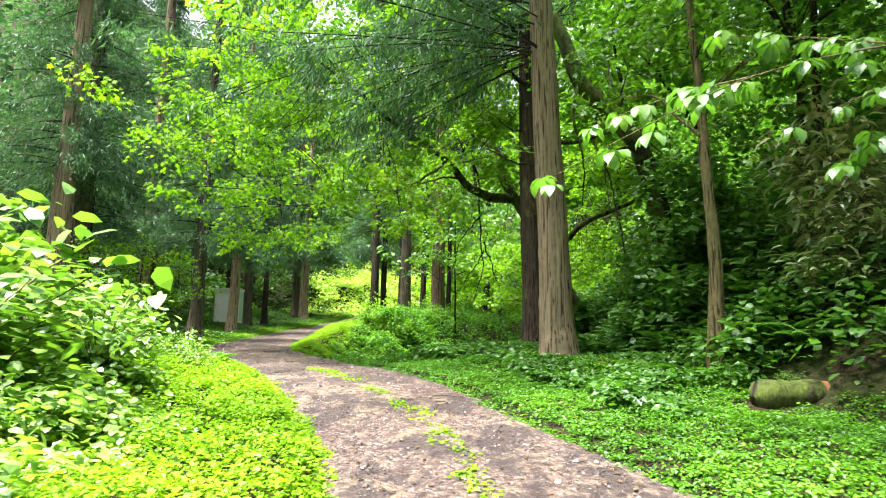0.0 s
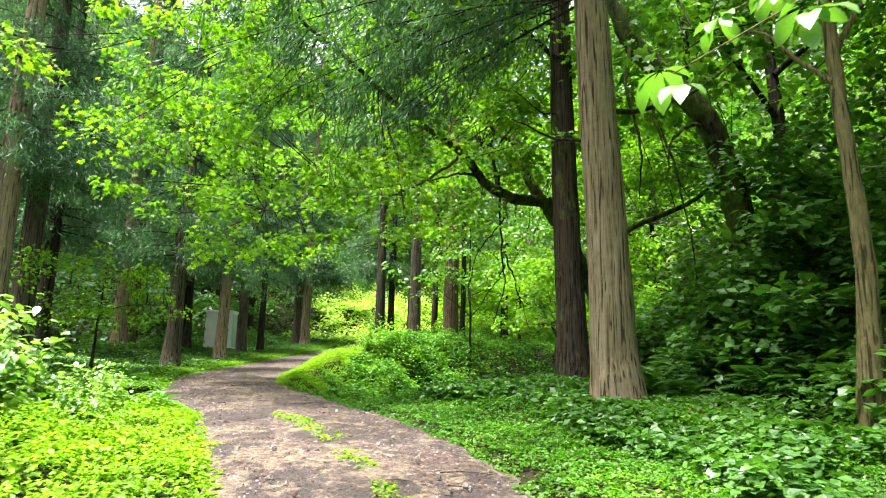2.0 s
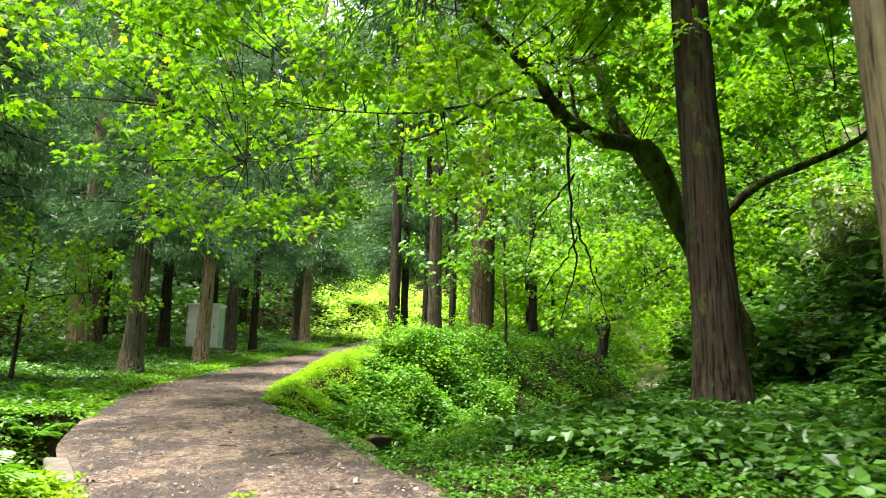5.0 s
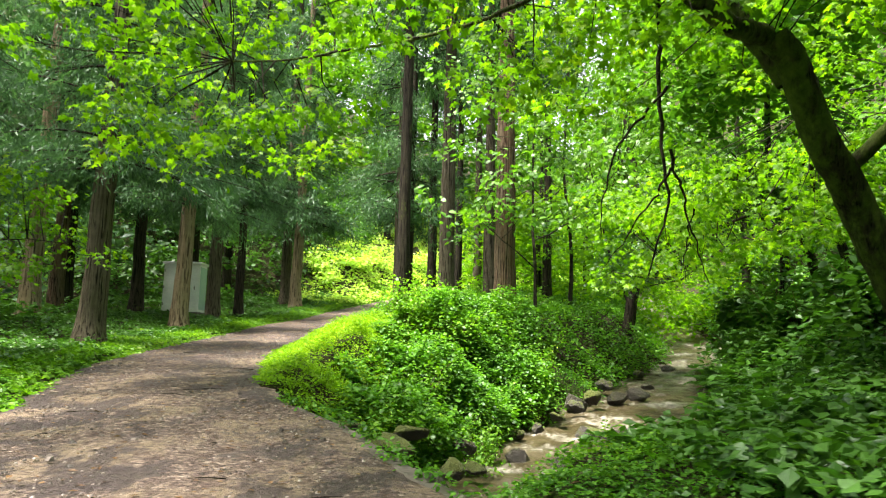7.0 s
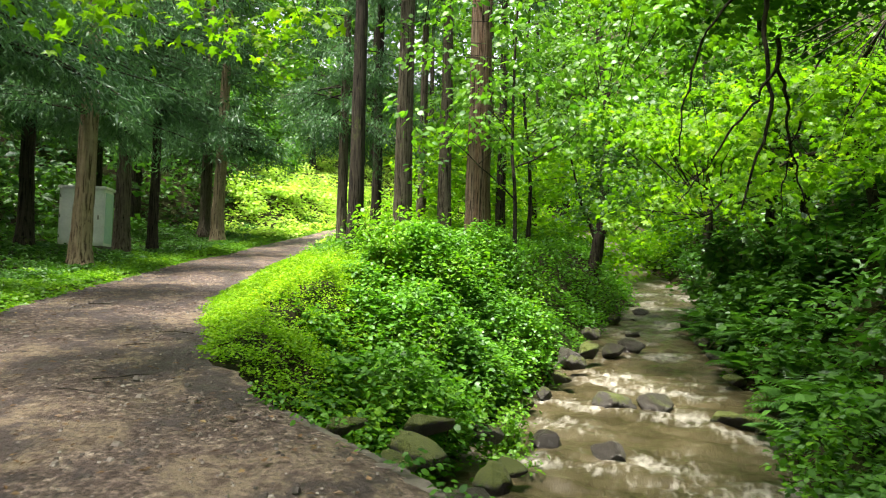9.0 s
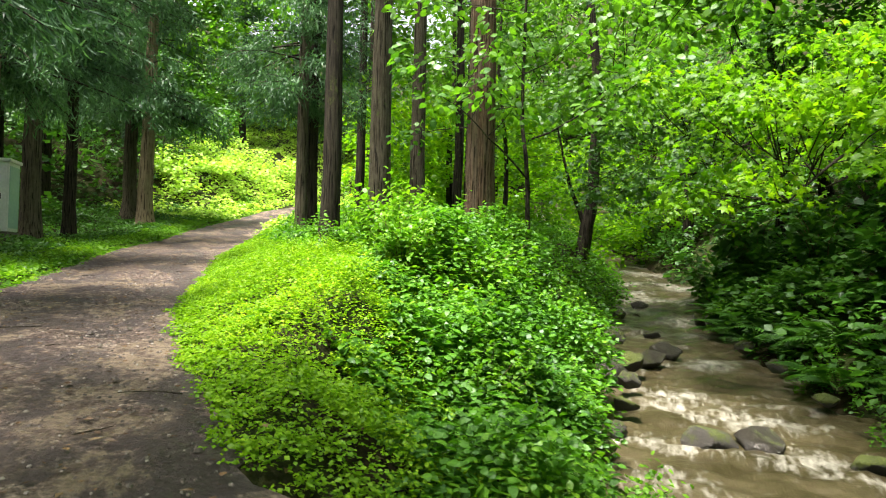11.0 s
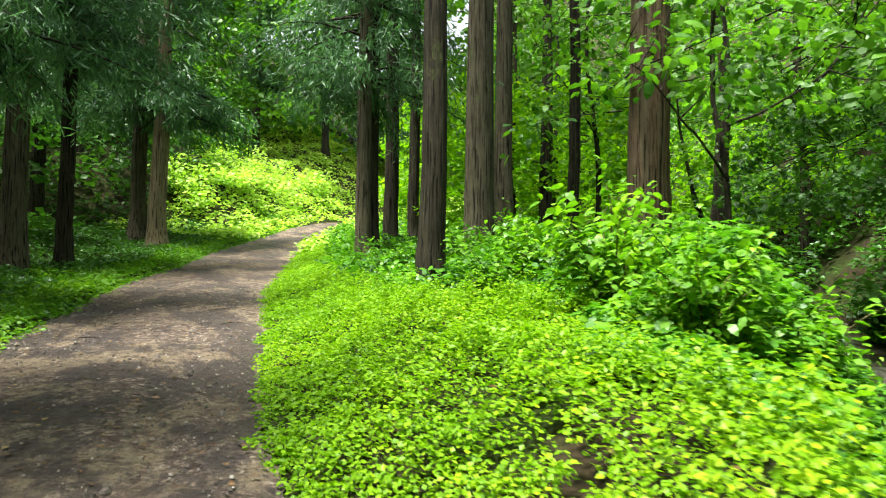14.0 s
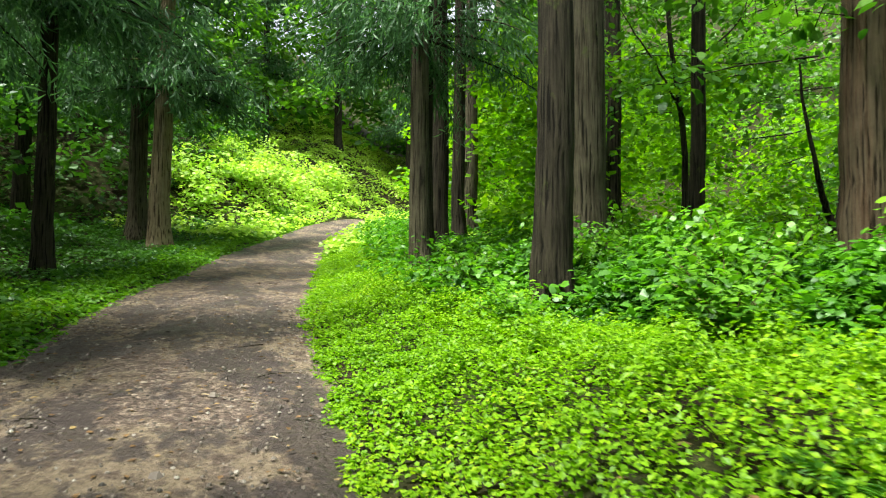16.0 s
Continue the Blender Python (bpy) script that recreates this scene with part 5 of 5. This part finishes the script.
for i, (x, y, z, s, m) in enumerate([
    (-3.05, 21.7, 1.0, .42, ROCK_MOSSY), (-3.5, 22.6, 1.2, .38, ROCK_MOSSY), (-2.75, 22.6, .95, .5, ROCK_MOSSY), (-2.3, 22.3, .55, .42, ROCK_WET), (-1.95, 22.9, .6, .42, ROCK_MOSSY), (-2.6, 23.4, 1.05, .45, ROCK_MOSSY), (-1.6, 23.7, .5, .32, ROCK_MOSSY),
    (-1.75, 24.4, .75, .36, ROCK), (-1.35, 25.4, .6, .3, ROCK_MOSSY), (-.75, 25.2, .45, .45, ROCK_WET), (-.1, 24.6, .42, .5, ROCK_WET), (1.0, 27.4, .60, .62, ROCK), (1.75, 27.3, .58, .66, ROCK_WET), (2.4, 26.0, .55, .6, ROCK_MOSSY), (1.2, 30.6, 1.0, .7, ROCK_WET),
    (-.55, 27.3, .6, .3, ROCK_MOSSY), (-.1, 27.9, .7, .32, ROCK), (.5, 28.7, .85, .36, ROCK_MOSSY), (1.1, 29.8, 1.0, .42, ROCK), (1.7, 30.8, 1.15, .5, ROCK_MOSSY), (2.6, 31.5, 1.1, .55, ROCK_WET), (3.2, 32.2, 1.15, .6, ROCK_WET), (2.6, 33.2, 1.35, .5, ROCK),
    (3.4, 26.7, .65, .45, ROCK_MOSSY), (2.6, 25.4, .55, .5, ROCK_MOSSY), (3.7, 28.3, .9, .42, ROCK_MOSSY), (4.4, 30.3, 1.1, .4, ROCK), (5.0, 32.0, 1.3, .42, ROCK), (4.2, 34.3, 1.3, .35, ROCK_WET), (6.2, 35.4, 1.6, .5, ROCK), (4.6, 36.8, 1.6, .4, ROCK), (6.1, 38.4, 1.8, .4, ROCK_WET),
    (5.4, 37.3, 1.55, .28, ROCK_WET), (-6.6, 17.0, -.1, .4, ROCK), (-5.9, 16.4, .3, .4, ROCK_MOSSY), (3.5, 10.9, 1.0, .35, ROCK), (4.3, 14.6, 1.6, .5, ROCK), (3.9, 12.6, 1.2, .45, ROCK)]):
    stone(x, y, z, s, m, i)
r4 = np.random.default_rng(404)
sx, sy = pick(64, -4, 7, 21.5, 40, lambda x, y: (np.abs(near_stream(x, y)[0] - half_width(y)) < 0.35), r4)
for i, (x, y, s) in enumerate(zip(sx, sy, r4.uniform(.1, .26, 64))):
    stone(x, y, gz(x, y) + s * .2, s, (ROCK_WET, ROCK_MOSSY, ROCK_WET, ROCK)[i % 4], i + 40)

log = thing("fallen_log", "mossy fallen log with an orange rotten break", "log", "", pose(4.0, 9.2, gz(4.3, 9.3) + .08, 0, 0, 8))
line = np.stack([np.linspace(0, 2.9, 26), .02 * np.sin(np.linspace(0, 5, 26)), np.linspace(.03, .06, 26)], 1)
rad = np.full(26, .215) + .01 * np.sin(np.arange(26) * 1.1)
rad[0], rad[-1] = .01, .01
line[0, 0] += .02
mesh_part("bark", fast_mesh("bark", *tube(line[:9], rad[:9], 18, .05, 2), BARK_MOSS, True), log, "mossy dark bark")
rad[8:] *= .97
mesh_part("wood", fast_mesh("wood", *tube(line[8:], rad[8:], 18, .08, 3), ORANGE_WOOD, True), log, "bare orange rotting wood")

limb = thing("fallen_branch", "broken branch with an orange end lying under the cedar", "branch", "", pose(2.75, 12.6, gz(2.9, 12.6) + .22, 0, 3, 12))
mesh_part("bark", fast_mesh("bark", *tube(bend([(.45, 0, 0), (1.1, .05, -.03), (1.8, -.05, .02)], 8, .01, 2), np.linspace(.03, .014, 16), 8, .08, 3), BARK_DARK, True), limb)
mesh_part("wood", fast_mesh("wood", *tube(np.array([(0, 0, .01), (.03, 0, .01), (.25, 0, 0), (.46, 0, 0)]), np.array([.012, .06, .06, .03]), 9, .12, 4), ORANGE_WOOD, True), limb, "bare orange wood")


def box(name, x0, x1, y0, y1, z0, z1, material, parent, label="", bevel=.012):
    bm = bmesh.new()
    bmesh.ops.create_cube(bm, size=1.0)
    for v in bm.verts:
        v.co = Vector(((x0 + x1) / 2 + v.co.x * (x1 - x0), (y0 + y1) / 2 + v.co.y * (y1 - y0), (z0 + z1) / 2 + v.co.z * (z1 - z0)))
    bmesh.ops.bevel(bm, geom=bm.edges[:], offset=bevel, segments=2, affect="EDGES")
    return part(name, bm, material, parent, label)


cab = thing("utility_cabinet", "tall pale grey steel utility cabinet standing among the cedars", "cabinet", "", pose(-12.2, 40.2, gz(-12.2, 40.2), 0, 0, 0))
box("plinth", -.72, .72, -.42, .42, -.25, .16, CONCRETE, cab)
box("body", -.70, .70, -.40, .40, .16, 2.0, STEEL_PAINT, cab)
box("lid", -.75, .75, -.46, .46, 2.0, 2.09, STEEL_PAINT, cab, "overhanging pale lid")
door = box("door", -.66, .66, -.425, -.402, .22, 1.95, STEEL_PAINT, cab)
box("handle", .50, .54, -.45, -.425, 1.0, 1.16, CONCRETE, door)
for z in (.45, 1.1, 1.75):
    box("hinge", -.67, -.64, -.44, -.424, z - .06, z + .06, CONCRETE, door, "", .004)
# thin sheet that gives the right side its darker, shaded tone
box("shaded_side", .702, .716, -.36, .36, .25, 1.9, STEEL_SHADED, cab, "grey-green side turned away from the light", .004)

# ---- litter and grit on the track ----
r5 = np.random.default_rng(505)


def scatter_on_road(n, y0, y1, r, edge=0.0):
    y = r.uniform(y0, y1, n)
    u = r.uniform(0.02, 0.98, n)
    x = road_l(y) + (road_r(y) - road_l(y)) * u
    return x, y, road_z(y) + 0.025


def grit():
    """Loose pebbles: small uneven five-sided lumps."""
    n = 8000
    x, y, z = scatter_on_road(n, 3.5, 40, r5)
    s = r5.uniform(.006, .017, n) * (1 + (r5.uniform(0, 1, n) > .97) * 1.4)
    a = np.linspace(0, 2 * np.pi, 5, endpoint=False)
    t = np.concatenate([np.stack([np.cos(a), np.sin(a), 0 * a - .2], 1), np.stack([.6 * np.cos(a + .3), .6 * np.sin(a + .3), 0 * a + .5], 1)])
    f = np.array([(i, (i + 1) % 5, 5 + i) for i in range(5)] + [((i + 1) % 5, 5 + (i + 1) % 5, 5 + i) for i in range(5)] + [(5, 6, 7), (5, 7, 8), (5, 8, 9)])
    v = np.stack([x, y, z], 1)[:, None] + t[None] * s[:, None, None] * r5.uniform(.7, 1.3, (n, 10, 3))
    return fast_mesh("grit", v.reshape(-1, 3), (f[None] + (np.arange(n) * 10)[:, None, None]).reshape(-1, 3), GRIT)


def grit_material():
    k = Nodes("loose_stone")
    g = k.put("NewGeometry")
    col = k.ramp(g.outputs["Random Per Island"], [(0, (.035, .03, .027)), (.5, (.09, .073, .064)), (.85, (.165, .14, .125)), (1, (.29, .265, .245))])
    return k.done(k.put("BsdfPrincipled", Base_Color=col, Roughness=.75).outputs[0])


GRIT = grit_material()
tagged(mesh_part("grit", grit()), "loose stones and grit strewn on the track", "gravel", kind="stuff")
x, y, z = scatter_on_road(2600, 3.5, 48, r5)
n = len(x)
up = np.stack([r5.normal(0, .2, n), r5.normal(0, .2, n), np.ones(n)], 1)
tagged(mesh_part("leaf_litter", leaf_mesh("leaf_litter", np.stack([x, y, z + .012], 1), around(n, r5), up, r5.uniform(.03, .08, n), r5.uniform(.02, .06, n), LEAF_DEAD, SIMPLE)), "brown fallen leaves and bark scraps on the track", "leaf litter", kind="stuff")
x, y = pick(1500, -5, 6, 8, 34, lambda x, y: (dr(x, y) > .2) & dry(x, y, 0), r5)
n = len(x)
up = np.stack([r5.normal(0, .3, n), r5.normal(0, .3, n), np.ones(n)], 1)
tagged(mesh_part("leaf_litter", leaf_mesh("leaf_litter", np.stack([x, y, ground_z(x, y) + .03], 1), around(n, r5), up, r5.uniform(.05, .12, n), r5.uniform(.04, .1, n), LEAF_DEAD, SIMPLE)), "brown dead leaves among the herbs", "leaf litter", kind="stuff")
for i in range(26):
    x, y, z = scatter_on_road(1, 5, 36, r5)
    ln = r5.uniform(.15, .5)
    a = r5.uniform(0, 6.28)
    pts = bend([(0, 0, 0), (ln * .5, r5.normal(0, .04), .01), (ln, r5.normal(0, .05), 0)], 4)
    tw = tagged(new("fallen_twig", fast_mesh("fallen_twig", *tube(pts, np.linspace(.006, .003, len(pts)), 5), BARK_DARK, True)), "thin dark twig lying on the gravel", "twig", "twigs on the track")
    tw.matrix_basis = pose(float(x[0]), float(y[0]), float(z[0]) + .008, 0, 0, math.degrees(a))
